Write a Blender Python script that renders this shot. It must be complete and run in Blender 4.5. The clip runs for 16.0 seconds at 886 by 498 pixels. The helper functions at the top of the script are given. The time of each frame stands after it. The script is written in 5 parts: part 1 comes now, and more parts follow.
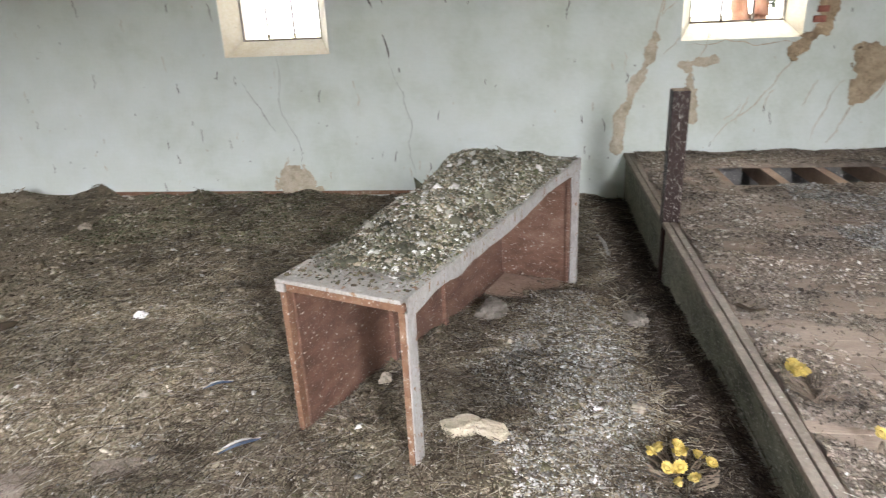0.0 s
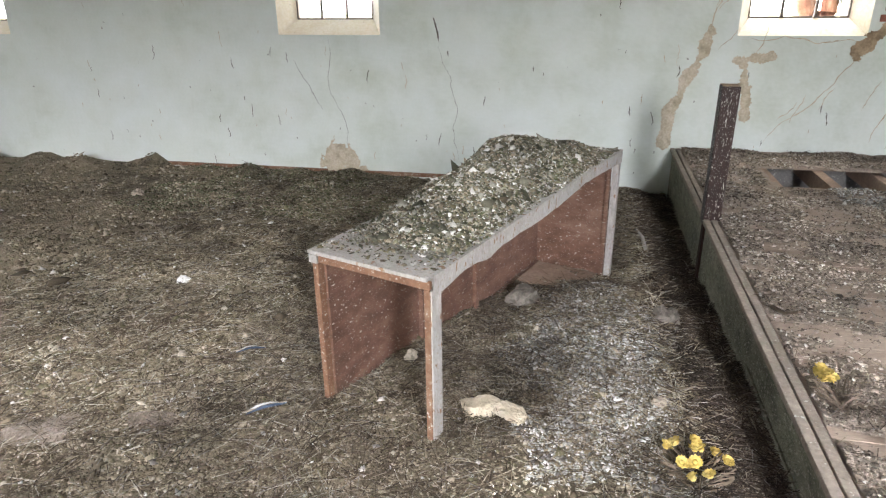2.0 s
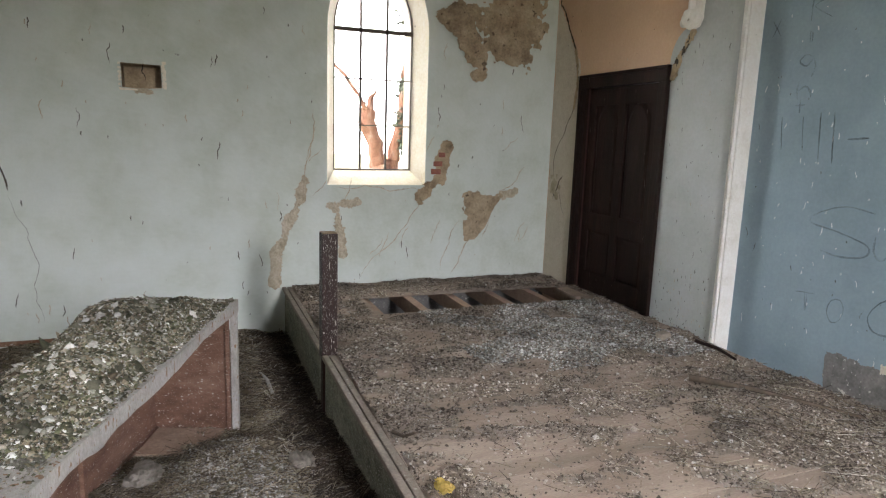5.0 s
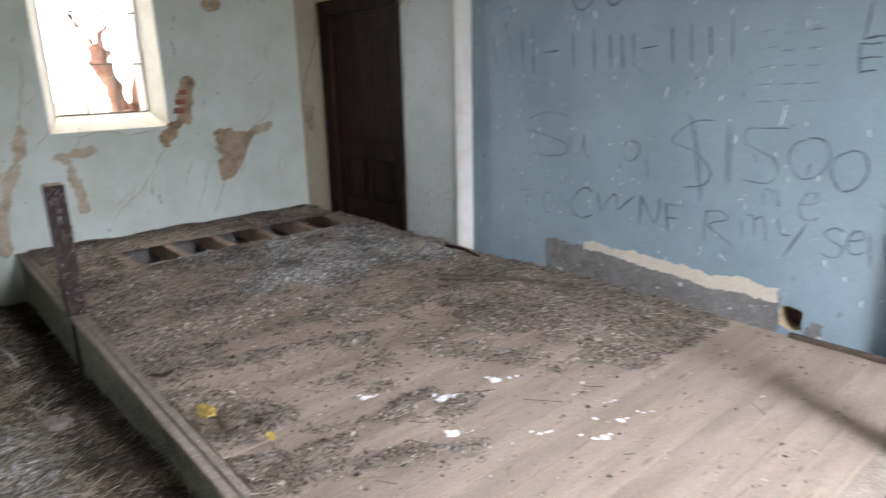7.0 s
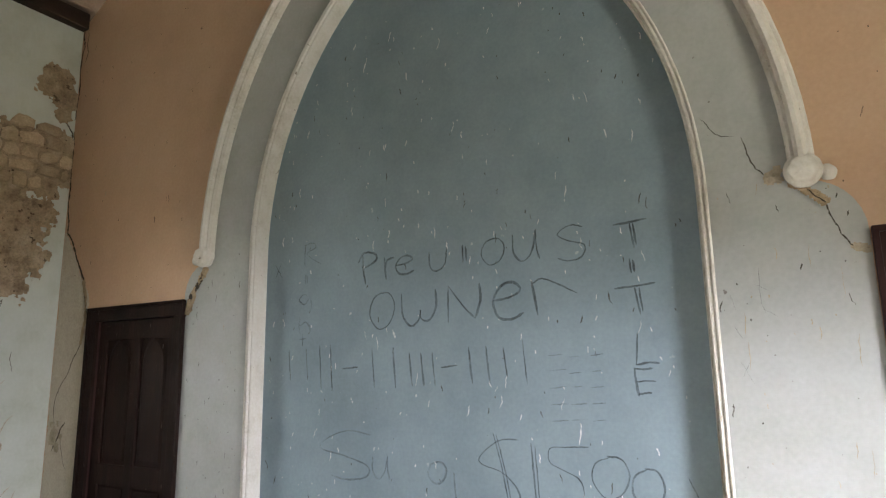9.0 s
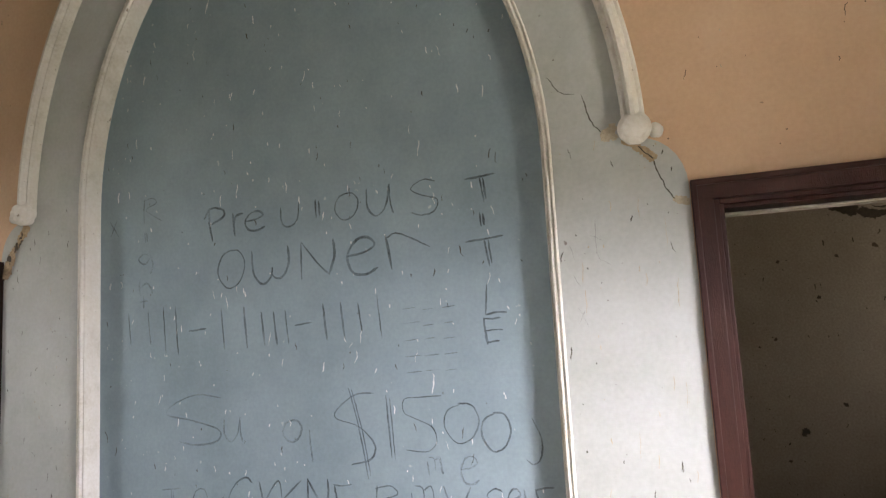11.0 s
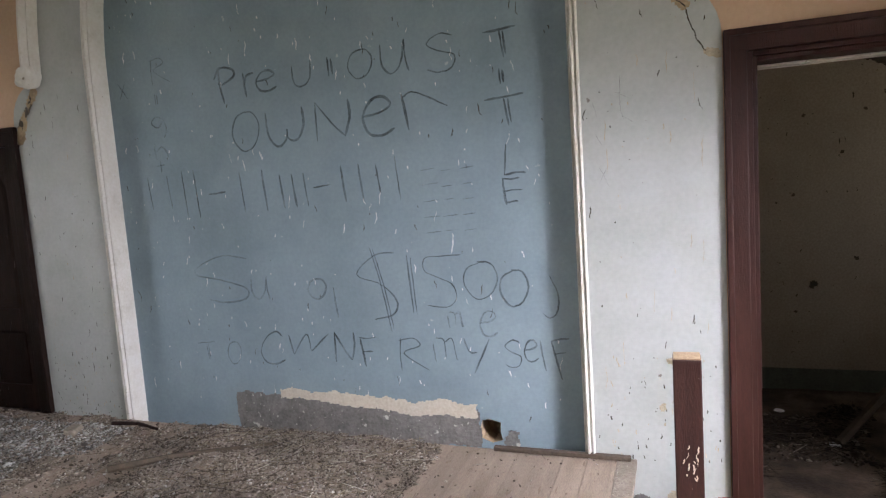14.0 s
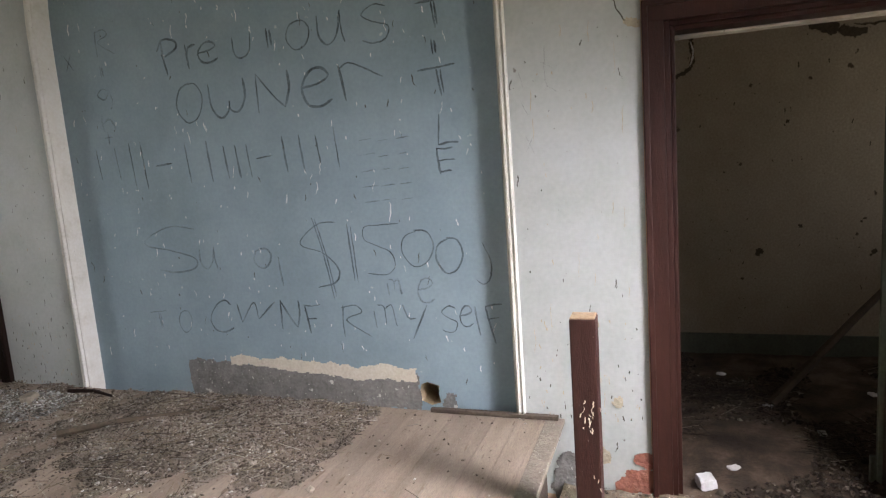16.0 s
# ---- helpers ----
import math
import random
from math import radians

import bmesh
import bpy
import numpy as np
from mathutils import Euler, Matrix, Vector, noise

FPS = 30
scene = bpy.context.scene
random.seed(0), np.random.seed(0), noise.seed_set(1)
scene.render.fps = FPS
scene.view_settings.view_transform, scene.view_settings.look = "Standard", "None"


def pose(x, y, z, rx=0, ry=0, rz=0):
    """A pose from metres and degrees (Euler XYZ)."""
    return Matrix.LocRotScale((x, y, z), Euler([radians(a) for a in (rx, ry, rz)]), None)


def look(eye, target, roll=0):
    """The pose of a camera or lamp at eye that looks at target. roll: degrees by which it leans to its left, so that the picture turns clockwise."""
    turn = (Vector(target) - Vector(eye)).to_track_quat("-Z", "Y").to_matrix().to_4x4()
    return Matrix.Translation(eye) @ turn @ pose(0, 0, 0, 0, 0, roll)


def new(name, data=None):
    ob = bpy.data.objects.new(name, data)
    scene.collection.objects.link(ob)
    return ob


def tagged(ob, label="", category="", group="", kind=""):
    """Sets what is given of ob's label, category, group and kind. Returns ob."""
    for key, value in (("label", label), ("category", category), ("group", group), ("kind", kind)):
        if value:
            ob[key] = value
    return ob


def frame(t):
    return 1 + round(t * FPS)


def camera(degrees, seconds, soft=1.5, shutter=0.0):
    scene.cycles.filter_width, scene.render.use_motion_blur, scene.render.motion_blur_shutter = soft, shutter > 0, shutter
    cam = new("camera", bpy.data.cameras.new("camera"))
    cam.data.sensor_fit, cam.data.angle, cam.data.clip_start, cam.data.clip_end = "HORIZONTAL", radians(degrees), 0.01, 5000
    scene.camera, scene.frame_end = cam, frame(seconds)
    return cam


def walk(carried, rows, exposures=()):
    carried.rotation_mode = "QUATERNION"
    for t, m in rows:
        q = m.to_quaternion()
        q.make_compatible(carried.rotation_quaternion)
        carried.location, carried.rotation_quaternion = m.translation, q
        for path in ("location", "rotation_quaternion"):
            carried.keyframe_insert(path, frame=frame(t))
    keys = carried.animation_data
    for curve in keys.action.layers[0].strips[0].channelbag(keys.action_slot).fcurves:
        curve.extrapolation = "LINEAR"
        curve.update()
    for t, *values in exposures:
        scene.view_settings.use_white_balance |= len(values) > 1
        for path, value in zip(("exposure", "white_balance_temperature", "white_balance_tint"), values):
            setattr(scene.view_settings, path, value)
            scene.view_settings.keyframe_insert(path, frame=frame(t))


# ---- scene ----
cam = camera(69.2, 16.0, soft=1.2, shutter=0.4)
PATH = [
    (0, (-3.693, -6.143, 1.377), (-3.977, -4.295, 0.668), -2.7),
    (0.5, (-3.645, -6.134, 1.362), (-4.07, -4.309, 0.661), -2.2),
    (1, (-3.609, -6.145, 1.368), (-4.027, -4.324, 0.656), -2.5),
    (1.5, (-3.627, -6.155, 1.36), (-4.062, -4.343, 0.634), -2.1),
    (2, (-3.638, -6.178, 1.37), (-4.05, -4.368, 0.626), -0.7),
    (2.5, (-3.602, -6.177, 1.396), (-3.782, -4.332, 0.644), -1.7),
    (3, (-3.595, -6.135, 1.442), (-3.232, -4.296, 0.747), 0.1),
    (3.5, (-3.625, -6.156, 1.52), (-3.03, -4.322, 0.988), 1.5),
    (3.7, (-3.637, -6.171, 1.524), (-2.976, -4.343, 1.053), 1.7),
    (5.8, (-3.662, -6.197, 1.465), (-2.903, -4.377, 1.129), 2.1),
    (6, (-3.657, -6.216, 1.462), (-2.84, -4.431, 1.076), 1.3),
    (6.5, (-3.634, -6.309, 1.436), (-2.67, -4.631, 0.931), -0.4),
    (7, (-3.555, -6.476, 1.451), (-2.301, -5.013, 0.913), -1.4),
    (7.5, (-3.491, -6.604, 1.493), (-1.999, -5.327, 1.117), -2.5),
    (8, (-3.483, -6.424, 1.529), (-1.789, -5.363, 1.453), 0.1),
    (8.5, (-3.456, -6.23, 1.525), (-1.717, -5.279, 1.792), -2.2),
    (9, (-3.444, -6.215, 1.544), (-1.74, -5.233, 1.909), -0.9),
    (9.5, (-3.405, -6.207, 1.541), (-1.653, -5.306, 1.886), -1.3),
    (10, (-3.366, -6.255, 1.489), (-1.548, -5.489, 1.815), -1.4),
    (10.2, (-3.371, -6.272, 1.487), (-1.527, -5.574, 1.825), -1.7),
    (12.3, (-3.381, -6.264, 1.577), (-1.48, -5.643, 1.565), -3.8),
    (12.5, (-3.375, -6.252, 1.566), (-1.479, -5.618, 1.508), -3.8),
    (13, (-3.363, -6.241, 1.548), (-1.482, -5.577, 1.409), -4.0),
    (13.5, (-3.373, -6.239, 1.54), (-1.498, -5.565, 1.358), -3.7),
    (14, (-3.389, -6.228, 1.541), (-1.519, -5.552, 1.328), -3.9),
    (14.5, (-3.396, -6.234, 1.533), (-1.533, -5.544, 1.302), -4.0),
    (15, (-3.402, -6.309, 1.513), (-1.526, -5.663, 1.26), -4.6),
    (15.5, (-3.409, -6.474, 1.509), (-1.532, -5.841, 1.233), -2.6),
    (16, (-3.372, -6.567, 1.496), (-1.506, -5.908, 1.202), -4.2),
]
EXPOSURES = [(0, .32, 6080, 10), (2.5, .32, 6080, 10), (3.5, .15, 6100, 11), (6, -.18, 6100, 11), (7, -.18, 5780, 11), (7.5, -.35, 5780, 11), (8, -.36, 5850, 11), (9, .0, 6250, 12), (9.5, .06, 6450, 14), (10, .14, 6500, 15), (12.5, -.17, 6150, 17), (14, -.32, 6050, 16), (16, -.43, 6250, 14)]
walk(cam, [(t, look(eye, target, roll)) for t, eye, target, roll in PATH], EXPOSURES)

# ---- world and light ----
world = bpy.data.worlds.new("sky")
scene.world = world
world.use_nodes = True
wn = world.node_tree
sky = wn.nodes.new("ShaderNodeTexSky")
sky.sky_type, sky.sun_disc = "NISHITA", False
sky.sun_elevation, sky.sun_rotation = radians(42), radians(255)
wn.links.new(sky.outputs[0], wn.nodes["Background"].inputs[0])
wn.nodes["Background"].inputs[1].default_value = 0.12

sun_data = bpy.data.lights.new("sun", "SUN")
sun_data.energy, sun_data.angle, sun_data.color = 5.0, radians(4), (1.0, 0.95, 0.88)
sun = new("sun", sun_data)
sun.matrix_world = look((-30, -8, 28), (0, 0, 0))


def window_lamp(x, y, z, w, h, toward, watts, color, dip, spread=118):
    """Daylight that enters through one window opening: the sky's falls inwards, the ground's rises."""
    d = bpy.data.lights.new("window_daylight", "AREA")
    d.shape, d.size, d.size_y, d.energy, d.color = "RECTANGLE", w, h, watts, color
    d.spread = radians(spread)
    o = new("window_daylight", d)
    o.matrix_world = look((x, y, z), (x, y + toward, z - dip))
    return o


DAY = (1.0, 0.965, 0.99)
BOUNCE = (1.0, 0.95, 0.78)
WIN_X = (-1.942, -6.162, -10.382)
for wx, sky_watts, dip, spread in zip(WIN_X, (365, 155, 215), (1.3, 1.2, 1.2), (118, 102, 102)):
    window_lamp(wx, -8.64, 2.05, 0.74, 1.9, 1, sky_watts, DAY, dip, spread)
window_lamp(WIN_X[0], -8.62, 2.05, 0.74, 1.9, 1, 48, BOUNCE, -.95, 118)
window_lamp(WIN_X[0], 0.95, 4.15, 0.9, 0.6, -1, 80, (1.0, 0.95, 0.86), 3.6)

# ---- materials ----


def material(name, colors, scale=6.0, rough=0.85, bump=0.15, fine=60.0, big=0.7, spread=1.0, metal=0.0, stretch=(1, 1, 1), vary=0.0, spots=None, spot_scale=14.0, spot_cut=0.66, grain_mix=0.35, spec=0.25):
    """A weathered surface: broad and fine variation of a few colours, spots of another, and relief."""
    m = bpy.data.materials.new(name)
    m.use_nodes = True
    t = m.node_tree
    N, L = t.nodes, t.links
    b = N["Principled BSDF"]
    b.inputs["Metallic"].default_value = metal
    b.inputs["Specular IOR Level"].default_value = spec
    pos = N.new("ShaderNodeNewGeometry")
    mapn = N.new("ShaderNodeMapping")
    mapn.inputs["Scale"].default_value = stretch
    L.new(pos.outputs["Position"], mapn.inputs[0])
    n1 = N.new("ShaderNodeTexNoise")
    n1.inputs["Scale"].default_value, n1.inputs["Detail"].default_value = big, 4
    n2 = N.new("ShaderNodeTexNoise")
    n2.inputs["Scale"].default_value, n2.inputs["Detail"].default_value, n2.inputs["Roughness"].default_value = scale, 8, 0.65
    n3 = N.new("ShaderNodeTexNoise")
    n3.inputs["Scale"].default_value, n3.inputs["Detail"].default_value = fine, 5
    for n in (n1, n2, n3):
        L.new(mapn.outputs[0], n.inputs["Vector"])
    mix = N.new("ShaderNodeMath")
    mix.operation = "ADD"
    a = N.new("ShaderNodeMath")
    a.operation = "MULTIPLY"
    a.inputs[1].default_value = 0.45
    L.new(n1.outputs[0], a.inputs[0])
    c = N.new("ShaderNodeMath")
    c.operation = "MULTIPLY"
    c.inputs[1].default_value = 0.55
    L.new(n2.outputs[0], c.inputs[0])
    L.new(a.outputs[0], mix.inputs[0])
    L.new(c.outputs[0], mix.inputs[1])
    ramp = N.new("ShaderNodeValToRGB")
    el = ramp.color_ramp.elements
    k = len(colors)
    while len(el) < k:
        el.new(0.5)
    for i, col in enumerate(colors):
        el[i].position = 0.5 + (i / max(1, k - 1) - 0.5) * 0.42 / spread
        el[i].color = (*col, 1)
    L.new(mix.outputs[0], ramp.inputs[0])
    out = ramp.outputs[0]
    grain = N.new("ShaderNodeMix")
    grain.data_type, grain.blend_type = "RGBA", "OVERLAY"
    grain.inputs["Factor"].default_value = grain_mix
    L.new(out, grain.inputs["A"])
    L.new(n3.outputs[0], grain.inputs["B"])
    out = grain.outputs["Result"]
    if vary:
        info = N.new("ShaderNodeObjectInfo")
        hsv = N.new("ShaderNodeHueSaturation")
        r = N.new("ShaderNodeMapRange")
        r.inputs["To Min"].default_value, r.inputs["To Max"].default_value = 1 - vary, 1 + vary
        L.new(info.outputs["Random"], r.inputs[0])
        L.new(r.outputs[0], hsv.inputs["Value"])
        L.new(out, hsv.inputs["Color"])
        out = hsv.outputs[0]
    if spots:
        for sc, cut in ((spot_scale, spot_cut), (spot_scale * 3.1, spot_cut + 0.02)):
            n4 = N.new("ShaderNodeTexNoise")
            n4.inputs["Scale"].default_value, n4.inputs["Detail"].default_value = sc, 3
            L.new(mapn.outputs[0], n4.inputs["Vector"])
            r4 = N.new("ShaderNodeMapRange")
            r4.inputs["From Min"].default_value, r4.inputs["From Max"].default_value = cut, cut + 0.03
            L.new(n4.outputs[0], r4.inputs[0])
            sm = N.new("ShaderNodeMix")
            sm.data_type = "RGBA"
            sm.inputs["B"].default_value = (*spots, 1)
            L.new(r4.outputs[0], sm.inputs["Factor"])
            L.new(out, sm.inputs["A"])
            out = sm.outputs["Result"]
    L.new(out, b.inputs["Base Color"])
    rr = N.new("ShaderNodeMapRange")
    rr.inputs["To Min"].default_value, rr.inputs["To Max"].default_value = max(0.05, rough - 0.15), min(1, rough + 0.12)
    L.new(n2.outputs[0], rr.inputs[0])
    L.new(rr.outputs[0], b.inputs["Roughness"])
    if bump:
        h = N.new("ShaderNodeMath")
        h.operation = "ADD"
        L.new(n2.outputs[0], h.inputs[0])
        L.new(n3.outputs[0], h.inputs[1])
        bp = N.new("ShaderNodeBump")
        bp.inputs["Strength"].default_value, bp.inputs["Distance"].default_value = bump, 0.02
        L.new(h.outputs[0], bp.inputs["Height"])
        L.new(bp.outputs[0], b.inputs["Normal"])
    return m


def grit(name, colors, rough=0.9, patch=0.42):
    """Loose bits: every bit takes one of the colours, and heaps differ a little from place to place."""
    m = bpy.data.materials.new(name)
    m.use_nodes = True
    N, L = m.node_tree.nodes, m.node_tree.links
    b = N["Principled BSDF"]
    b.inputs["Roughness"].default_value = rough
    b.inputs["Specular IOR Level"].default_value = 0.2
    g = N.new("ShaderNodeNewGeometry")
    ramp = N.new("ShaderNodeValToRGB")
    ramp.color_ramp.interpolation = "CONSTANT"
    el = ramp.color_ramp.elements
    while len(el) < len(colors):
        el.new(0.5)
    for i, (p, col) in enumerate(colors):
        el[i].position, el[i].color = p, (*col, 1)
    L.new(g.outputs["Random Per Island"], ramp.inputs[0])
    n = N.new("ShaderNodeTexNoise")
    n.inputs["Scale"].default_value = 140
    L.new(g.outputs["Position"], n.inputs["Vector"])
    mx = N.new("ShaderNodeMix")
    mx.data_type, mx.blend_type = "RGBA", "OVERLAY"
    mx.inputs["Factor"].default_value = 0.6
    L.new(ramp.outputs[0], mx.inputs["A"])
    L.new(n.outputs[0], mx.inputs["B"])
    big = N.new("ShaderNodeTexNoise")
    big.inputs["Scale"].default_value, big.inputs["Detail"].default_value = 2.3, 5
    L.new(g.outputs["Position"], big.inputs["Vector"])
    r = N.new("ShaderNodeMapRange")
    r.inputs["From Min"].default_value, r.inputs["From Max"].default_value = 0.33, 0.67
    r.inputs["To Min"].default_value, r.inputs["To Max"].default_value = 1 - patch, 1 + patch
    L.new(big.outputs[0], r.inputs[0])
    hsv = N.new("ShaderNodeHueSaturation")
    L.new(r.outputs[0], hsv.inputs["Value"])
    L.new(mx.outputs["Result"], hsv.inputs["Color"])
    L.new(hsv.outputs[0], b.inputs["Base Color"])
    return m


M_SIDE = material("painted_plaster_pale", [(.51, .555, .465), (.63, .675, .615), (.69, .74, .705)], spread=1.25, scale=2.2, bump=.05, fine=35, big=.28, grain_mix=.12, spots=(.20, .20, .17), spot_scale=13, spot_cut=.735)
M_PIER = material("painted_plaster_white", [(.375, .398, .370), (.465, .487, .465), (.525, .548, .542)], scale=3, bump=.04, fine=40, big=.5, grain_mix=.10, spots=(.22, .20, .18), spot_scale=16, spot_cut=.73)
M_PEACH = material("painted_plaster_peach", [(.55, .375, .245), (.62, .43, .285), (.67, .48, .335)], scale=2.5, bump=.03, fine=40, big=.5, grain_mix=.10, spots=(.30, .20, .14), spot_scale=15, spot_cut=.74)
M_BLUE = material("painted_plaster_blue", [(.20, .265, .297), (.25, .325, .362), (.298, .38, .422)], spread=1.25, scale=2.0, bump=.03, fine=45, big=.6, grain_mix=.12, spots=(.42, .48, .50), spot_scale=11, spot_cut=.735)
M_TRIM = material("white_moulding_paint", [(.60, .57, .49), (.76, .735, .67), (.81, .795, .75)], spread=1.3, scale=7, bump=.12, fine=50, spots=(.35, .31, .25), spot_scale=25, spot_cut=.71)
M_REVEAL = material("cream_window_reveal", [(.72, .64, .48), (.80, .74, .60), (.82, .78, .68)], scale=5, bump=.1, fine=40, spots=(.35, .28, .2), spot_scale=14, spot_cut=.74)
M_STONE = material("bare_rubble_stone", [(.16, .115, .07), (.42, .32, .20), (.58, .46, .30)], spread=1.4, scale=6.5, bump=.9, fine=60, big=3)
M_PATCH = material("bare_buff_plaster", [(.27, .225, .15), (.48, .42, .305), (.58, .52, .41)], scale=12, bump=.6, fine=60, big=3)
M_RUBBLE = material("bare_mortar_and_rubble", [(.20, .15, .095), (.40, .315, .205), (.52, .43, .30)], spread=1.5, scale=7, bump=.8, fine=45, big=2.2, spots=(.15, .11, .07), spot_scale=16, spot_cut=.66)
M_RUBSTONE = material("buff_rubble_stone", [(.33, .25, .155), (.47, .37, .24), (.58, .48, .34)], scale=11, bump=.5, fine=70, big=3, vary=.22)
M_BRICK = material("red_brick", [(.22, .08, .06), (.32, .13, .09), (.40, .2, .15)], scale=20, bump=.5)
M_CEMENT = material("grey_cement_render", [(.13, .125, .115), (.20, .19, .175), (.26, .25, .23)], spread=1.5, scale=14, bump=.4, spots=(.55, .53, .47), spot_scale=16, spot_cut=.66)
M_CREAM = material("cream_old_paint", [(.52, .46, .36), (.62, .56, .45), (.66, .60, .50)], scale=12, bump=.2)
M_CRACK = material("crack_shadow_gap", [(.035, .028, .02), (.06, .05, .035), (.10, .08, .06)], scale=20, bump=.2)
M_DOOR = material("dark_stained_wood", [(.009, .0048, .0036), (.018, .0095, .007), (.034, .0185, .0135)], spec=.12, spread=1.4, scale=9, rough=.75, bump=.25, stretch=(6, 6, .6), spots=(.16, .13, .11), spot_scale=14, spot_cut=.72)
M_FRAME = material("maroon_brown_paint", [(.019, .0066, .0048), (.038, .0128, .0092), (.066, .024, .0175)], scale=8, rough=.52, bump=.2, spec=.28, stretch=(3, 3, .6), spots=(.02, .012, .01), spot_scale=16, spot_cut=.70)
M_POST = material("dark_varnished_post", [(.013, .008, .007), (.024, .013, .010), (.042, .022, .017)], scale=10, rough=.5, bump=.25, stretch=(4, 4, .7), spots=(.45, .43, .38), spot_scale=42, spot_cut=.64)
M_POST2 = material("red_brown_varnish", [(.014, .005, .004), (.03, .0105, .008), (.056, .021, .016)], scale=10, rough=.5, bump=.25, spec=.3, stretch=(4, 4, .7), spots=(.40, .36, .30), spot_scale=22, spot_cut=.73)
M_CUT = material("sawn_wood_end", [(.20, .135, .08), (.29, .21, .13), (.36, .28, .19)], scale=30, bump=.3)
M_BENCH = material("brown_varnished_board", [(.078, .042, .028), (.16, .088, .060), (.25, .155, .112)], spread=1.4, scale=5, rough=.6, bump=.15, stretch=(1.5, 1.5, 3), spots=(.50, .46, .41), spot_scale=34, spot_cut=.655)
M_GREYW = material("weathered_grey_wood", [(.27, .25, .22), (.38, .36, .33), (.47, .45, .42)], scale=12, bump=.3, stretch=(2, 2, 1), spots=(.25, .16, .10), spot_scale=18, spot_cut=.64)
M_EDGE = material("worn_orange_edge", [(.12, .06, .036), (.20, .112, .066), (.32, .235, .16)], scale=16, bump=.3, spots=(.42, .38, .32), spot_scale=60, spot_cut=.64)
M_BOARD = material("dusty_floor_board", [(.20, .158, .118), (.268, .213, .163), (.33, .268, .210)], spread=1.4, scale=4, bump=.15, fine=70, big=.8, stretch=(.6, 3, 3), vary=.10, spots=(.20, .15, .11), spot_scale=9, spot_cut=.66)
M_FASC = material("mossy_grey_fascia", [(.075, .078, .052), (.165, .165, .115), (.27, .265, .20)], spread=1.6, scale=9, bump=.8, stretch=(1, 1, 2), spots=(.30, .28, .23), spot_scale=40, spot_cut=.60)
M_LIP = material("worn_board_nosing", [(.14, .12, .09), (.23, .195, .155), (.33, .29, .235)], scale=10, bump=.5, spots=(.42, .40, .35), spot_scale=50, spot_cut=.68)
M_JOIST = material("rough_joist_wood", [(.17, .12, .085), (.28, .20, .145), (.37, .28, .21)], scale=10, bump=.3)
M_POLE = material("dark_wood_and_side_shade", [(.045, .034, .026), (.085, .064, .048), (.13, .10, .075)], scale=10, bump=.3)
M_SOIL = material("droppings_and_soil", [(.10, .082, .054), (.20, .166, .115), (.31, .262, .19)], spread=1.7, scale=10, bump=1.0, fine=75, big=1.2, spots=(.30, .28, .25), spot_scale=46, spot_cut=.70)
M_DUST = material("dusty_tan_litter", [(.13, .105, .082), (.22, .182, .145), (.33, .28, .23)], spread=1.5, scale=12, bump=.9, fine=80, big=1.5, spots=(.38, .35, .31), spot_scale=50, spot_cut=.69)
M_MOUND = material("matted_droppings", [(.075, .07, .05), (.15, .14, .11), (.27, .26, .22)], spread=1.5, scale=22, bump=1.0, fine=90, big=3, spots=(.45, .44, .40), spot_scale=50, spot_cut=.63)
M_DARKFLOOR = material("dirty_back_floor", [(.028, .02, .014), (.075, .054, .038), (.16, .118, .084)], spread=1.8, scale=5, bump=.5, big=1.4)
M_BACKWALL = material("beige_back_wall", [(.31, .262, .20), (.375, .322, .25), (.43, .375, .30)], scale=3, bump=.1, spots=(.10, .08, .06), spot_scale=10, spot_cut=.70)
M_SKIRT = material("grey_green_skirting", [(.09, .10, .08), (.13, .14, .115), (.17, .18, .15)], scale=8, bump=.1)
M_ROOF = material("dark_roof_timber", [(.02, .013, .009), (.035, .023, .016), (.05, .035, .025)], scale=6, bump=.2)
M_CEIL = material("stained_ceiling_board", [(.10, .08, .06), (.15, .12, .09), (.2, .16, .12)], scale=4, bump=.1)
M_FOUND = material("underfloor_stone", [(.32, .34, .36), (.48, .50, .53), (.58, .60, .63)], scale=8, bump=.5)
M_LEAD = material("window_lead", [(.09, .07, .055), (.14, .11, .085), (.19, .15, .12)], scale=20, bump=.1, rough=.6)
M_BARK = material("red_brown_bark", [(.20, .085, .055), (.48, .24, .165), (.72, .58, .50)], scale=9, bump=.8, stretch=(1, 1, .35))
M_LEAF = material("olive_foliage", [(.10, .11, .075), (.17, .18, .13), (.26, .27, .21)], scale=5, bump=.1)
M_GRASS = material("dry_grass_ground", [(.20, .19, .09), (.32, .29, .16), (.42, .38, .24)], scale=2, bump=.4)
M_LUMP = material("buff_plaster_lump", [(.22, .185, .14), (.36, .31, .24), (.48, .43, .36)], scale=14, bump=.6)
M_DUNG = material("grey_dry_lump", [(.10, .087, .07), (.17, .15, .124), (.26, .235, .20)], scale=25, bump=.9)
M_WHITE = material("white_chip_and_crack_light", [(.62, .61, .58), (.72, .71, .69), (.78, .78, .76)], scale=14, bump=.2)
M_PETAL = material("yellow_paper_petal", [(.28, .19, .04), (.43, .32, .08), (.55, .46, .20)], scale=25, bump=.1)
M_STEM = material("dry_flower_stem", [(.06, .05, .035), (.11, .085, .06), (.16, .13, .09)], scale=20, bump=.2)
M_NEEDLE = grit("dark_needles", [(0, (.065, .05, .036)), (.3, (.115, .09, .062)), (.55, (.18, .145, .105)), (.8, (.22, .19, .145)), (.95, (.36, .33, .27))])
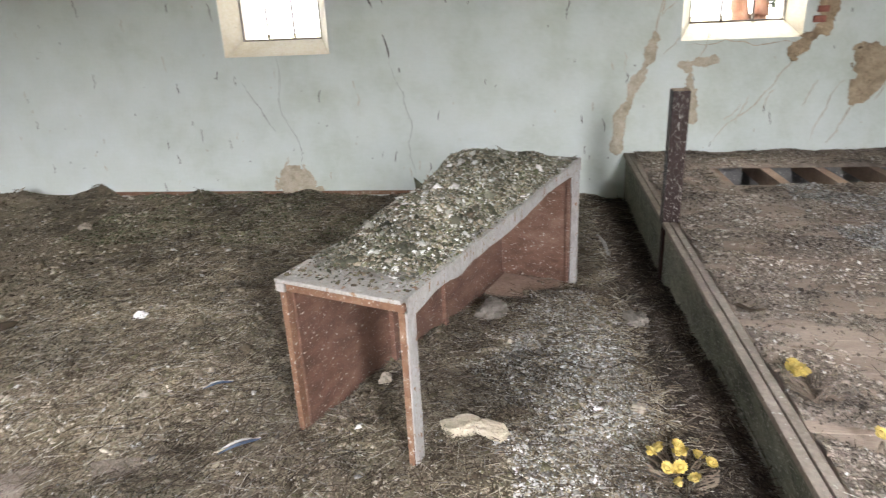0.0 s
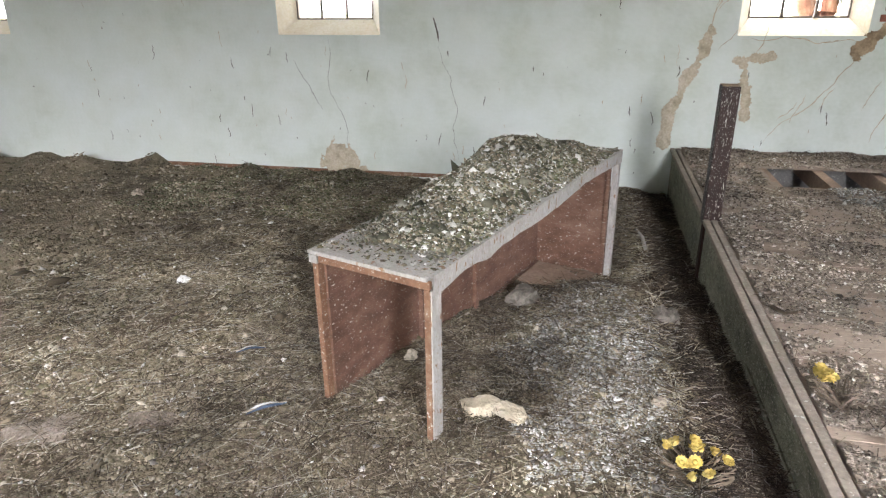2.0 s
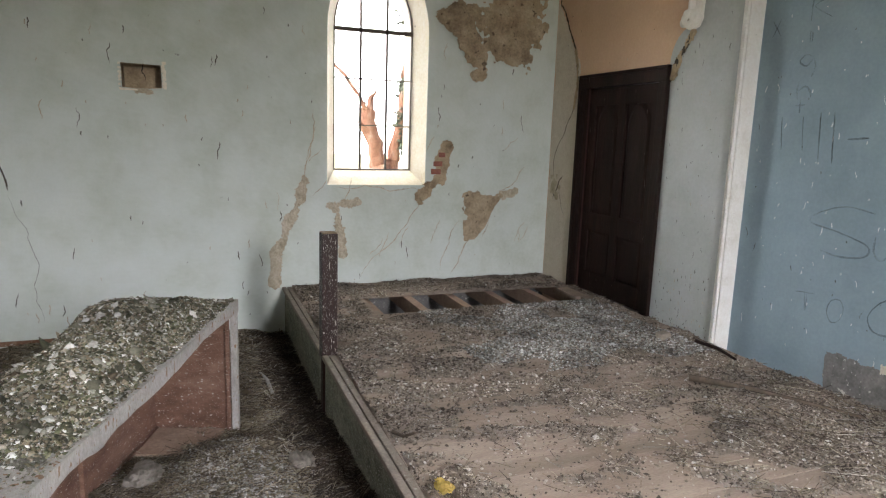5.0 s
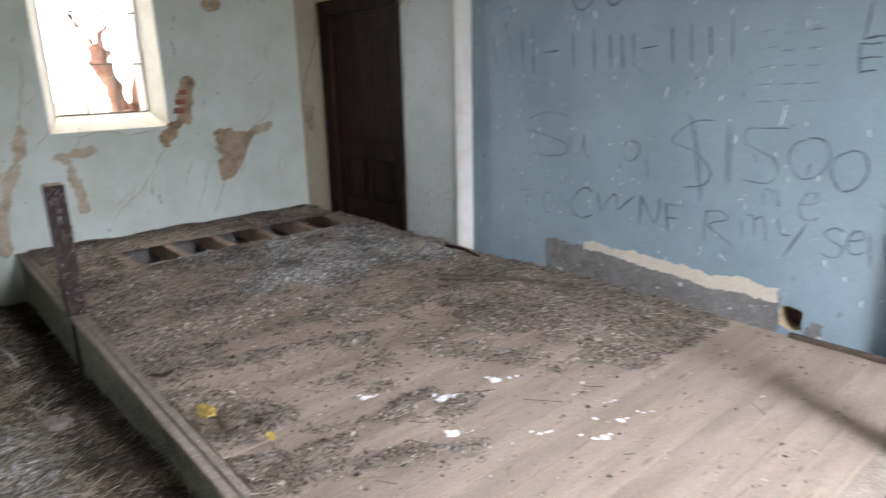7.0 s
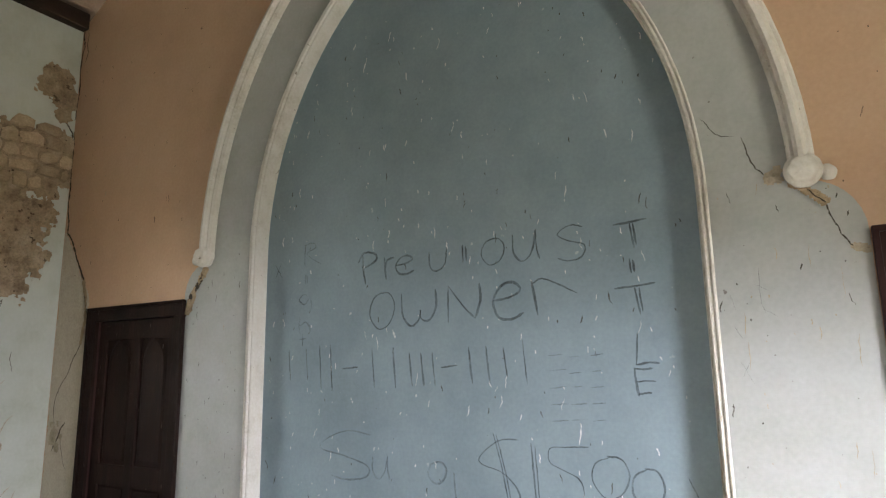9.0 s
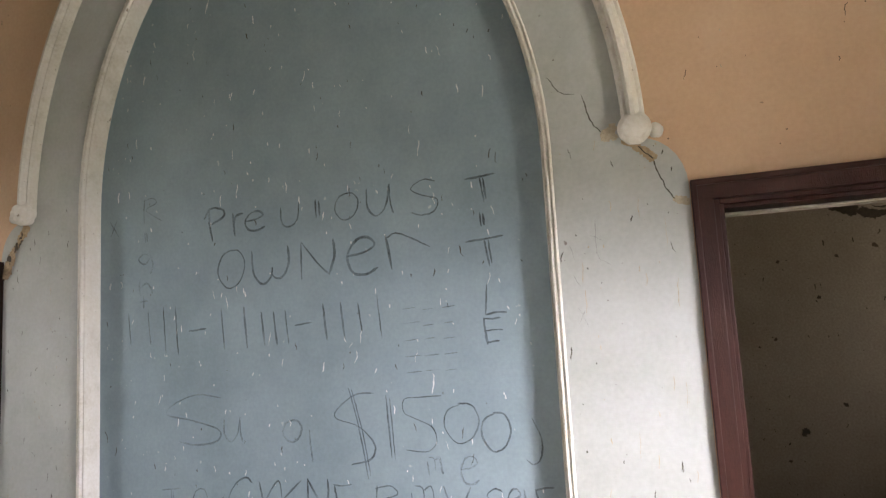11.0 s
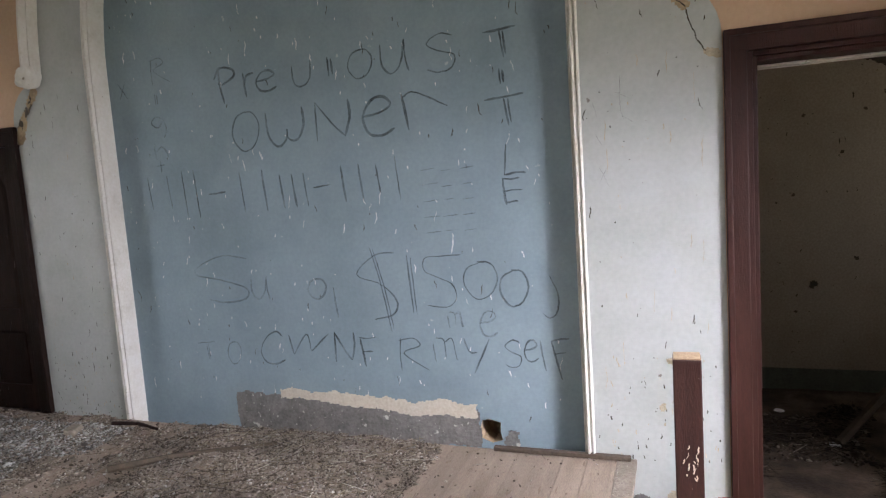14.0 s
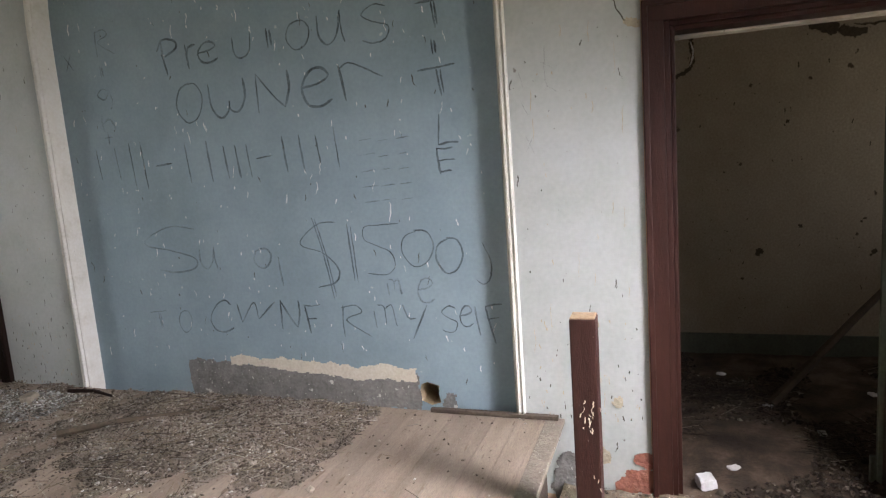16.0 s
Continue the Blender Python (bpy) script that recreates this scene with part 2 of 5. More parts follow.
M_QUILL = material("blue_grey_vane", [(.03, .04, .06), (.07, .09, .13), (.16, .20, .26)], scale=30, bump=.05, stretch=(1, 3, 1))
M_STRAW = grit("straw_bits", [(0, (.10, .077, .052)), (.25, (.20, .165, .11)), (.45, (.045, .035, .026)), (.70, (.34, .30, .22)), (.82, (.25, .23, .20)), (.95, (.46, .43, .36))])
M_GRIT = grit("dropping_pellets", [(0, (.09, .072, .047)), (.28, (.19, .158, .108)), (.52, (.29, .25, .18)), (.70, (.14, .125, .075)), (.86, (.37, .33, .26)), (.982, (.58, .56, .51))])
M_GRITP = grit("pale_pellets", [(0, (.085, .082, .056)), (.27, (.16, .152, .112)), (.50, (.25, .24, .195)), (.66, (.05, .05, .03)), (.82, (.40, .39, .35)), (.93, (.66, .65, .61))])
M_GRITB = grit("brown_pellets", [(0, (.085, .068, .052)), (.28, (.165, .135, .105)), (.55, (.25, .21, .168)), (.80, (.36, .315, .26)), (.965, (.52, .49, .44))])
M_GRITO = grit("olive_litter_bits", [(0, (.07, .075, .038)), (.35, (.13, .132, .075)), (.65, (.20, .195, .12)), (.88, (.30, .285, .21))])
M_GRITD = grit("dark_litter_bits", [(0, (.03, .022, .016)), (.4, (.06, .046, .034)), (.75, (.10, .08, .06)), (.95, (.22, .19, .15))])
M_GRITW = grit("chalky_pellets", [(0, (.17, .16, .14)), (.25, (.28, .27, .24)), (.5, (.11, .10, .085)), (.70, (.40, .39, .36)), (.93, (.62, .61, .58))])
M_FEATHER = material("white_splash", [(.60, .59, .57), (.76, .76, .75), (.84, .84, .84)], scale=30, bump=.1)


def glass_material():
    m = bpy.data.materials.new("dusty_window_glass")
    m.use_nodes = True
    b = m.node_tree.nodes["Principled BSDF"]
    b.inputs["Transmission Weight"].default_value, b.inputs["Roughness"].default_value = 1.0, 0.02
    b.inputs["IOR"].default_value = 1.02
    return m


M_GLASS = glass_material()


def charcoal(name, color, cover):
    """Rubbed charcoal that covers the paint unevenly."""
    m = bpy.data.materials.new(name)
    m.use_nodes = True
    N, L = m.node_tree.nodes, m.node_tree.links
    b = N["Principled BSDF"]
    b.inputs["Base Color"].default_value = (*color, 1)
    b.inputs["Roughness"].default_value = 0.95
    b.inputs["Specular IOR Level"].default_value = 0.1
    g = N.new("ShaderNodeNewGeometry")
    fine, broad, add, r = N.new("ShaderNodeTexNoise"), N.new("ShaderNodeTexNoise"), N.new("ShaderNodeMath"), N.new("ShaderNodeMapRange")
    fine.inputs["Scale"].default_value, broad.inputs["Scale"].default_value = 170, 9
    add.operation = "ADD"
    for n, k in ((fine, 0), (broad, 1)):
        L.new(g.outputs["Position"], n.inputs["Vector"])
        L.new(n.outputs[0], add.inputs[k])
    r.inputs["From Min"].default_value, r.inputs["From Max"].default_value = 0.75, 1.25
    r.inputs["To Min"].default_value, r.inputs["To Max"].default_value = cover - .3, cover + .3
    L.new(add.outputs[0], r.inputs[0])
    L.new(r.outputs[0], b.inputs["Alpha"])
    return m


M_CHAR = charcoal("charcoal_writing", (.06, .072, .078), .50)
M_CHARF = charcoal("faint_charcoal_writing", (.07, .088, .095), .30)

# ---- helpers of this place ----


def mesh_of(name, bm, mats):
    me = bpy.data.meshes.new(name)
    bmesh.ops.recalc_face_normals(bm, faces=bm.faces)
    bm.to_mesh(me)
    bm.free()
    for m in (mats if isinstance(mats, (list, tuple)) else [mats]):
        me.materials.append(m)
    return me


def part(name, bm, mats, parent, label=""):
    o = new(name, mesh_of(name, bm, mats))
    o.parent = parent
    if parent and parent.type == "EMPTY":
        o.matrix_parent_inverse = parent.matrix_world.inverted()
    return tagged(o, label)


def thing(name, bm, mats, label, category, group="", kind=""):
    return tagged(new(name, mesh_of(name, bm, mats)), label, category, group, kind)


def holder(name, at, label, category, group="", kind=""):
    """An Empty at the base of a thing that carries its parts."""
    e = new(name)
    e.location = at
    e.empty_display_size = 0.1
    bpy.context.view_layer.update()
    return tagged(e, label, category, group, kind)


def box(bm, lo, hi, bevel=0.0, m=None, mat=0):
    c = [(lo[i] + hi[i]) / 2 for i in range(3)]
    s = [max(1e-4, hi[i] - lo[i]) for i in range(3)]
    g = bmesh.ops.create_cube(bm, size=1)
    bmesh.ops.scale(bm, vec=s, verts=g["verts"])
    bmesh.ops.translate(bm, vec=c, verts=g["verts"])
    faces = {f for v in g["verts"] for f in v.link_faces}
    for f in faces:
        f.material_index = mat
    vs = g["verts"]
    if bevel:
        es = list({e for v in vs for e in v.link_edges})
        r = bmesh.ops.bevel(bm, geom=es, offset=bevel, segments=2, affect="EDGES", profile=0.6)
        vs = list({v for f in r["faces"] for v in f.verts} | {v for v in vs if v.is_valid})
        for f in r["faces"]:
            f.material_index = mat
    if m is not None:
        bmesh.ops.transform(bm, matrix=m, verts=vs)
    return vs


def boxed(lo, hi, bevel=0.0, m=None):
    bm = bmesh.new()
    box(bm, lo, hi, bevel, m)
    return bm


def sheet(bm, loops, mat=0):
    """One flat face with holes: the first loop is its outline, the others are holes."""
    edges = []
    for loop in loops:
        vs = [bm.verts.new(p) for p in loop]
        edges += [bm.edges.new((vs[i], vs[(i + 1) % len(vs)])) for i in range(len(vs))]
    r = bmesh.ops.triangle_fill(bm, use_beauty=True, use_dissolve=False, edges=edges)
    for f in r["geom"]:
        if isinstance(f, bmesh.types.BMFace):
            f.material_index = mat


def strip(bm, a, b, mat=0, closed=True):
    """Quads between two loops of the same length."""
    va, vb = [bm.verts.new(p) for p in a], [bm.verts.new(p) for p in b]
    n = len(a)
    for i in range(n if closed else n - 1):
        j = (i + 1) % n
        bm.faces.new((va[i], va[j], vb[j], vb[i])).material_index = mat


def arch2d(half, z0, spring, radius, steps=14):
    """Half of the outline of a pointed arch, centred on 0: from the left foot over the apex to the right foot."""
    cx = radius - half
    top = math.acos(cx / radius)
    left = [(-half, z0)] + [(cx - radius * math.cos(top * i / steps), spring + radius * math.sin(top * i / steps)) for i in range(steps + 1)]
    return left + [(-x, z) for x, z in reversed(left[:-1])]


def bits(name, places, size, mats, label, category, flat=0.6, seed=1, parent=None, stalk=False, long=(2, 6), thin=.22):
    """Many small loose bits in one mesh: pellets (rough octahedra) or stalks (thin prisms), at the given places."""
    rng = np.random.default_rng(seed)
    P = np.asarray(places, float)
    n = len(P)
    if stalk:
        base = np.array([(-1, .0, -.5), (-1, -.5, .5), (-1, .5, .5), (1, .0, -.5), (1, -.5, .5), (1, .5, .5)])
        tri = np.array([(0, 3, 4), (0, 4, 1), (1, 4, 5), (1, 5, 2), (2, 5, 3), (2, 3, 0), (0, 1, 2), (3, 5, 4)])
        sc = np.stack([rng.uniform(*long, n) * size, np.full(n, size * thin), np.full(n, size * thin)], 1)
        tilt = rng.normal(0, .16, n)
    else:
        base = np.array([(1, 0, 0), (-1, 0, 0), (0, 1, 0), (0, -1, 0), (.1, 0, 1), (0, .1, -1)], float)
        tri = np.array([(0, 2, 4), (2, 1, 4), (1, 3, 4), (3, 0, 4), (2, 0, 5), (1, 2, 5), (3, 1, 5), (0, 3, 5)])
        s = size * np.exp(rng.normal(0, .4, n))
        sc = np.stack([s * rng.uniform(.7, 1.5, n), s * rng.uniform(.6, 1.1, n), s * flat * rng.uniform(.6, 1.2, n)], 1)
        tilt = rng.normal(0, .4, n)
    V = base[None] * sc[:, None]
    if not stalk:
        V = V * rng.uniform(.7, 1.3, V.shape)
    ct, st = np.cos(tilt)[:, None], np.sin(tilt)[:, None]
    x, z = V[..., 0] * ct - V[..., 2] * st, V[..., 0] * st + V[..., 2] * ct
    a = rng.uniform(0, 6.283, n)[:, None]
    V = np.stack([x * np.cos(a) - V[..., 1] * np.sin(a), x * np.sin(a) + V[..., 1] * np.cos(a), z], 2) + P[:, None]
    F = (tri[None] + (np.arange(n) * len(base))[:, None, None]).reshape(-1, 3)
    me = bpy.data.meshes.new(name)
    me.from_pydata(V.reshape(-1, 3).tolist(), [], F.tolist())
    me.materials.append(mats)
    if not stalk:
        me.polygons.foreach_set("use_smooth", [True] * len(me.polygons))
    o = new(name, me)
    if parent:
        o.parent = parent
        o.matrix_parent_inverse = parent.matrix_world.inverted()
        o["kind"] = "stuff"
        return tagged(o, label)
    return tagged(o, label, category, "", "stuff")


def nz(x, y, s=1.0, k=0.0):
    return noise.noise(Vector((x * s, y * s, k)))


def smooth(a, b, v):
    v = min(1, max(0, (v - a) / (b - a)))
    return v * v * (3 - 2 * v)


def ground_z(x, y):
    """Height of the debris that covers the lower floor."""
    h = -0.385 + 0.19 * smooth(1.6, 4.3, -y) * (1 - smooth(4.9, 6.2, -y) * smooth(-4.2, -2.9, x))
    h += 0.24 * smooth(.75, 0.05, -y) * max(0, nz(x, y, 2.1, 3)) * smooth(-5.6, -6.4, x)
    h += 0.030 * nz(x, y, 1.4, 1) + 0.026 * nz(x, y, 4.5, 2) + 0.014 * nz(x, y, 12, 4)
    if -3.95 < x < -2.9:
        h += 0.10 * math.exp(-(((x + 3.5) / .28) ** 2 + ((y + 3.35) / .75) ** 2))
    return h - 0.05 * smooth(-3.25, -2.95, x) * (-5.2 < y)

# ---- large structure ----
WEST, SOUTH, EAVES = -12.5, -8.28, 5.03
TH = 0.46


def window_outline(half, z0, spring, y, cx, rad):
    return [(cx + u, y, z) for u, z in arch2d(half, z0, spring, rad, 10)]


def long_wall(name, y, out, label):
    """A long wall with three splayed pointed windows; out is the way to the outside."""
    bm = bmesh.new()
    y2, y3 = y + out * 0.2, y + out * TH
    fr, mid, back = [], [], []
    for cx in WIN_X:
        fr.append(window_outline(0.50 if cx > -3 else 0.525, 0.992, 2.46, y, cx, 0.98))
        mid.append(window_outline(0.40, 1.125, 2.48, y2, cx, 0.80))
        back.append(window_outline(0.40, 1.125, 2.48, y3, cx, 0.80))
    rect = lambda yy: [(WEST, yy, -0.6), (0, yy, -0.6), (0, yy, EAVES), (WEST, yy, EAVES)]
    vent = []
    if out > 0:
        vent = [[(-4.18, y, 1.81), (-4.03, y, 1.80), (-3.87, y, 1.815), (-3.875, y, 2.005), (-4.185, y, 2.01)]]
        strip(bm, vent[0], [(p[0], y + 0.28, p[2]) for p in vent[0]], 2)
        sheet(bm, [[(p[0], y + 0.28, p[2]) for p in vent[0]]], 2)
    sheet(bm, [rect(y)] + fr + vent)
    sheet(bm, [rect(y3)] + back)
    strip(bm, rect(y), rect(y3))
    for a, b, c in zip(fr, mid, back):
        strip(bm, a, b, 1)
        strip(bm, b, c, 1)
    bmesh.ops.remove_doubles(bm, verts=bm.verts, dist=0.0005)
    return thing(name, bm, [M_SIDE, M_REVEAL, M_STONE], label, "wall", kind="structure")


wall_north = long_wall("wall_north", 0.0, 1, "pale green-grey painted plaster wall, cracked and stained")
wall_south = long_wall("wall_south", SOUTH, -1, "pale painted plaster wall with three windows")

# end wall with two doorways and a blind pointed arch
CY, IN_HALF, SPRING, IN_R = -4.14, 1.627, 2.40, 2.74
ACY = -4.175
BLUE_X = 0.11


def on_end(pts, x):
    return [(x, ACY + u, z) for u, z in pts]


bm = bmesh.new()
FLOOR_LO = -0.6
door_n = [(-0.655, -0.02), (-1.713, -0.02), (-1.713, 2.0), (-0.655, 2.0)]
door_s = [(-6.570, -0.45), (-7.668, -0.45), (-7.668, 2.046), (-6.570, 2.046)]
arch_in = arch2d(IN_HALF - 0.055, -0.3, SPRING, IN_R - 0.055, 22)
rect = [(0.0, FLOOR_LO), (SOUTH, FLOOR_LO), (SOUTH, EAVES), (CY, 7.6), (0.0, EAVES)]
to3 = lambda pts, x: [(x, p[0], p[1]) for p in pts]
sheet(bm, [to3(rect, 0), to3(door_n, 0), to3(door_s, 0), on_end(arch_in, 0)])
sheet(bm, [to3(rect, 0.3), to3(door_n, 0.3), to3(door_s, 0.3)])
strip(bm, to3(rect, 0), to3(rect, 0.3))
strip(bm, to3(door_n, 0), to3(door_n, 0.3), 1)
strip(bm, to3(door_s, 0), to3(door_s, 0.3), 1)
strip(bm, on_end(arch_in, 0), on_end(arch_in, BLUE_X + 0.02), 2)
bmesh.ops.remove_doubles(bm, verts=bm.verts, dist=0.0005)
wall_east = thing("wall_east", bm, [M_PEACH, M_FRAME, M_TRIM], "peach painted end wall with a blind pointed arch", "wall", kind="structure")

bm = bmesh.new()
HOLE_EDGE = [(-.955, .01), (-.945, .06), (-.96, .115), (-1.0, .13), (-1.04, .12), (-1.075, .11), (-1.07, .05), (-1.08, .005), (-1.02, -.015)]
sheet(bm, [on_end(arch2d(IN_HALF - 0.05, -0.32, SPRING, IN_R - 0.05, 22), BLUE_X), on_end(HOLE_EDGE, BLUE_X)])
strip(bm, on_end(HOLE_EDGE, BLUE_X), on_end(HOLE_EDGE, BLUE_X + .16), 1)
sheet(bm, [on_end(HOLE_EDGE, BLUE_X + .16)], 1)
blue_panel = thing("wall_arch_panel", bm, [M_BLUE, M_STONE], "blue painted recessed arch panel scrawled with writing", "wall", kind="structure")

# pale band between the inner moulding and the hood, down to the floor as two piers
HOOD_R, HOOD_CY, HCY = 3.245, -5.325, -4.157
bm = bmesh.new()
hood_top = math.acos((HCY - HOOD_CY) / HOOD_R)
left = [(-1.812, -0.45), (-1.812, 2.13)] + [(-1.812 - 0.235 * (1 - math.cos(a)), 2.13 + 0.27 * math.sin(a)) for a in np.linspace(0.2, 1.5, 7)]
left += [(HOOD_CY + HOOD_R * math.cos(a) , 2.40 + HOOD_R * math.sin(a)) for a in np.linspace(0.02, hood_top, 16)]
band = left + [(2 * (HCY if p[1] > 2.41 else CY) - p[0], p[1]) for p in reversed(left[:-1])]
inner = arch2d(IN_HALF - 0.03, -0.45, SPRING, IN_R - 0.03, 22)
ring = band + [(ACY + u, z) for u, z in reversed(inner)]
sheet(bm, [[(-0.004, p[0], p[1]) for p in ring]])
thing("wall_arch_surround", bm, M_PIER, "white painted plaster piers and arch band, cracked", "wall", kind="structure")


def moulding(name, path, profile, mats, label):
    """Sweeps a profile of (outward, depth) pairs along a path of (y, z) points on the end wall."""
    bm = bmesh.new()
    rows = []
    n = len(path)
    for i, (y, z) in enumerate(path):
        a, b = path[max(0, i - 1)], path[min(n - 1, i + 1)]
        t = Vector((b[0] - a[0], b[1] - a[1])).normalized()
        nrm = Vector((-t.y, t.x))
        rows.append([bm.verts.new((-d, y + nrm.x * o, z + nrm.y * o)) for o, d in profile])
    for r, s in zip(rows, rows[1:]):
        for k in range(len(profile) - 1):
            bm.faces.new((r[k], r[k + 1], s[k + 1], s[k]))
    for r in (rows[0], rows[-1]):
        bm.faces.new(r)
    return thing(name, bm, mats, label, "moulding", kind="structure")


inner_path = [(ACY + u, z) for u, z in reversed(arch2d(IN_HALF, -0.02, SPRING, IN_R, 22))]
moulding("trim_arch_inner", inner_path, [(0.0, 0.0), (0.0, .020), (.007, .032), (.013, .030), (.016, .014), (.021, .014), (.025, .034), (.034, .037), (.039, .030), (.041, .012), (.048, .010), (.053, .016), (.056, .004), (.058, -.112)], M_TRIM, "white moulded edge of the blue arch, flaking paint")
hood_l = [(HOOD_CY + HOOD_R * math.cos(a), 2.40 + HOOD_R * math.sin(a)) for a in np.linspace(0.015, hood_top, 24)]
hood_path = [(2 * HCY - p[0], p[1]) for p in hood_l] + hood_l[-2::-1]
moulding("trim_arch_hood", hood_path, [(.06, 0), (.06, .03), (.05, .048), (.036, .046), (.03, .066), (.014, .10), (-.008, .104), (-.02, .086), (-.026, .064), (-.04, .07), (-.052, .048), (-.058, .02), (-.058, 0)], M_TRIM, "white moulded hood over the arch")

# roof
bm = bmesh.new()
for s, e in ((0.35, 0.0), (SOUTH - 0.35, SOUTH)):
    strip(bm, [(WEST - .3, s, EAVES - .15), (0.4, s, EAVES - .15)], [(WEST - .3, CY, 7.75), (0.4, CY, 7.75)], closed=False)
bmesh.ops.solidify(bm, geom=bm.faces[:], thickness=0.08)
thing("ceiling", bm, M_CEIL, "sloping boarded ceiling under the roof", "ceiling", kind="structure")
for i, (y0, y1) in enumerate(((-0.10, 0.0), (SOUTH, SOUTH + 0.10))):
    thing("trim_wall_plate", boxed((WEST, y0, 5.0), (-0.004, y1, 5.2), .006), M_ROOF, "dark timber wall plate along the eaves", "beam", kind="structure")
thing("wall_west", boxed((WEST - .3, SOUTH, -.6), (WEST, 0, 7.7)), M_SIDE, "plain painted plaster wall", "wall", kind="structure")

# lower floor: one sheet of debris
bm = bmesh.new()
xs = np.concatenate([np.arange(WEST, -7.5, .2), np.arange(-7.5, -2.6, .035), np.arange(-2.6, 0.01, .06)])
ys = np.concatenate([np.arange(SOUTH, -6.9, .15), np.arange(-6.9, -5.2, .06), np.arange(-5.2, -0.02, .035), [0.0]])
grid = [[bm.verts.new((x, y, ground_z(x, y) if not (x > -2.85 and y > -5.98) else -0.55)) for y in ys] for x in xs]
for i in range(len(xs) - 1):
    for j in range(len(ys) - 1):
        f = bm.faces.new((grid[i][j], grid[i + 1][j], grid[i + 1][j + 1], grid[i][j + 1]))
        f.smooth = True
thing("floor", bm, M_SOIL, "lower floor buried in dry droppings, soil and straw", "floor", kind="structure")

# back room
bm = bmesh.new()
RX, RY0, RY1, RZ0, RZ1 = 2.5, -4.9, -9.4, -0.40, 2.75
box(bm, (RX, RY1, RZ0), (RX + .2, RY0, RZ1))
thing("wall_back_room_east", bm, M_BACKWALL, "beige stained wall of the back room", "wall", kind="structure")
thing("wall_back_room_north", boxed((.3, RY0, RZ0), (RX, RY0 + .2, RZ1)), M_BACKWALL, "beige stained wall of the back room", "wall", kind="structure")
bm = bmesh.new()
for a, b in (((.3, RZ0), (1.0, RZ1)), ((1.9, RZ0), (RX, RZ1)), ((1.0, RZ0), (1.9, .9)), ((1.0, 2.2), (1.9, RZ1))):
    box(bm, (a[0], RY1 - .2, a[1]), (b[0], RY1, b[1]))
thing("wall_back_room_south", bm, M_BACKWALL, "beige stained wall of the back room with a window opening", "wall", kind="structure")
back_lamp = bpy.data.lights.new("window_daylight", "AREA")
back_lamp.shape, back_lamp.size, back_lamp.size_y, back_lamp.energy, back_lamp.color = "RECTANGLE", .85, 1.25, 8, (1.0, 0.93, 0.78)
new("window_daylight", back_lamp).matrix_world = look((1.45, RY1 - .12, 1.55), (1.45, RY1 + 1, 1.35))
# unseen wall, added only to stop sun leaking in past the end wall
thing("wall_back_room_sun_block", boxed((.0, RY1 - .2, RZ0), (.3, SOUTH - .001, RZ1)), M_BACKWALL, "added unseen wall that keeps the sun out of the back room", "wall", kind="structure")
thing("ceiling_back_room", boxed((.3, RY1, RZ1), (RX, RY0, RZ1 + .1)), M_CEIL, "dull board ceiling of the back room", "ceiling", kind="structure")
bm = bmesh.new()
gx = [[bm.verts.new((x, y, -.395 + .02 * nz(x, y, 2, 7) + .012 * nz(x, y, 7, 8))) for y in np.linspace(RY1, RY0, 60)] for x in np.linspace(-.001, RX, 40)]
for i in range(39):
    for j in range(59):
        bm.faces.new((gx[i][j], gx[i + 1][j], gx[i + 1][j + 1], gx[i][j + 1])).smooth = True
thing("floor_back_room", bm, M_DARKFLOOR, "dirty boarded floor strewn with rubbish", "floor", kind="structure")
thing("baseboard_back_room", boxed((RX - .022, RY1, -.41), (RX - .001, RY0, -.22), .004), M_SKIRT, "grey-green skirting board", "baseboard", kind="structure")
thing("wall_vestry_block", boxed((.10, -1.712, -.5), (.29, -.656, 1.998)), M_BACKWALL, "plain wall behind the closed door", "wall", kind="structure")

# outside
bm = bmesh.new()
bmesh.ops.create_grid(bm, x_segments=2, y_segments=2, size=400)
bmesh.ops.translate(bm, vec=(0, 0, -.62), verts=bm.verts)
thing("ground", bm, M_GRASS, "dry grass paddock outside", "ground", kind="structure")


def glow(name, color, strength):
    m = bpy.data.materials.new(name)
    m.use_nodes = True
    b = m.node_tree.nodes["Principled BSDF"]
    b.inputs["Base Color"].default_value = (.8, .8, .8, 1)
    b.inputs["Emission Color"].default_value = (*color, 1)
    b.inputs["Emission Strength"].default_value = strength
    return m


thing("backdrop", boxed((-90, 60, -2), (70, 60.3, 45)), glow("hazy_bright_sky", (1.0, 0.98, 0.95), 28.0), "plain bright hazy sky", "sky", kind="structure")

# ---- windows ----


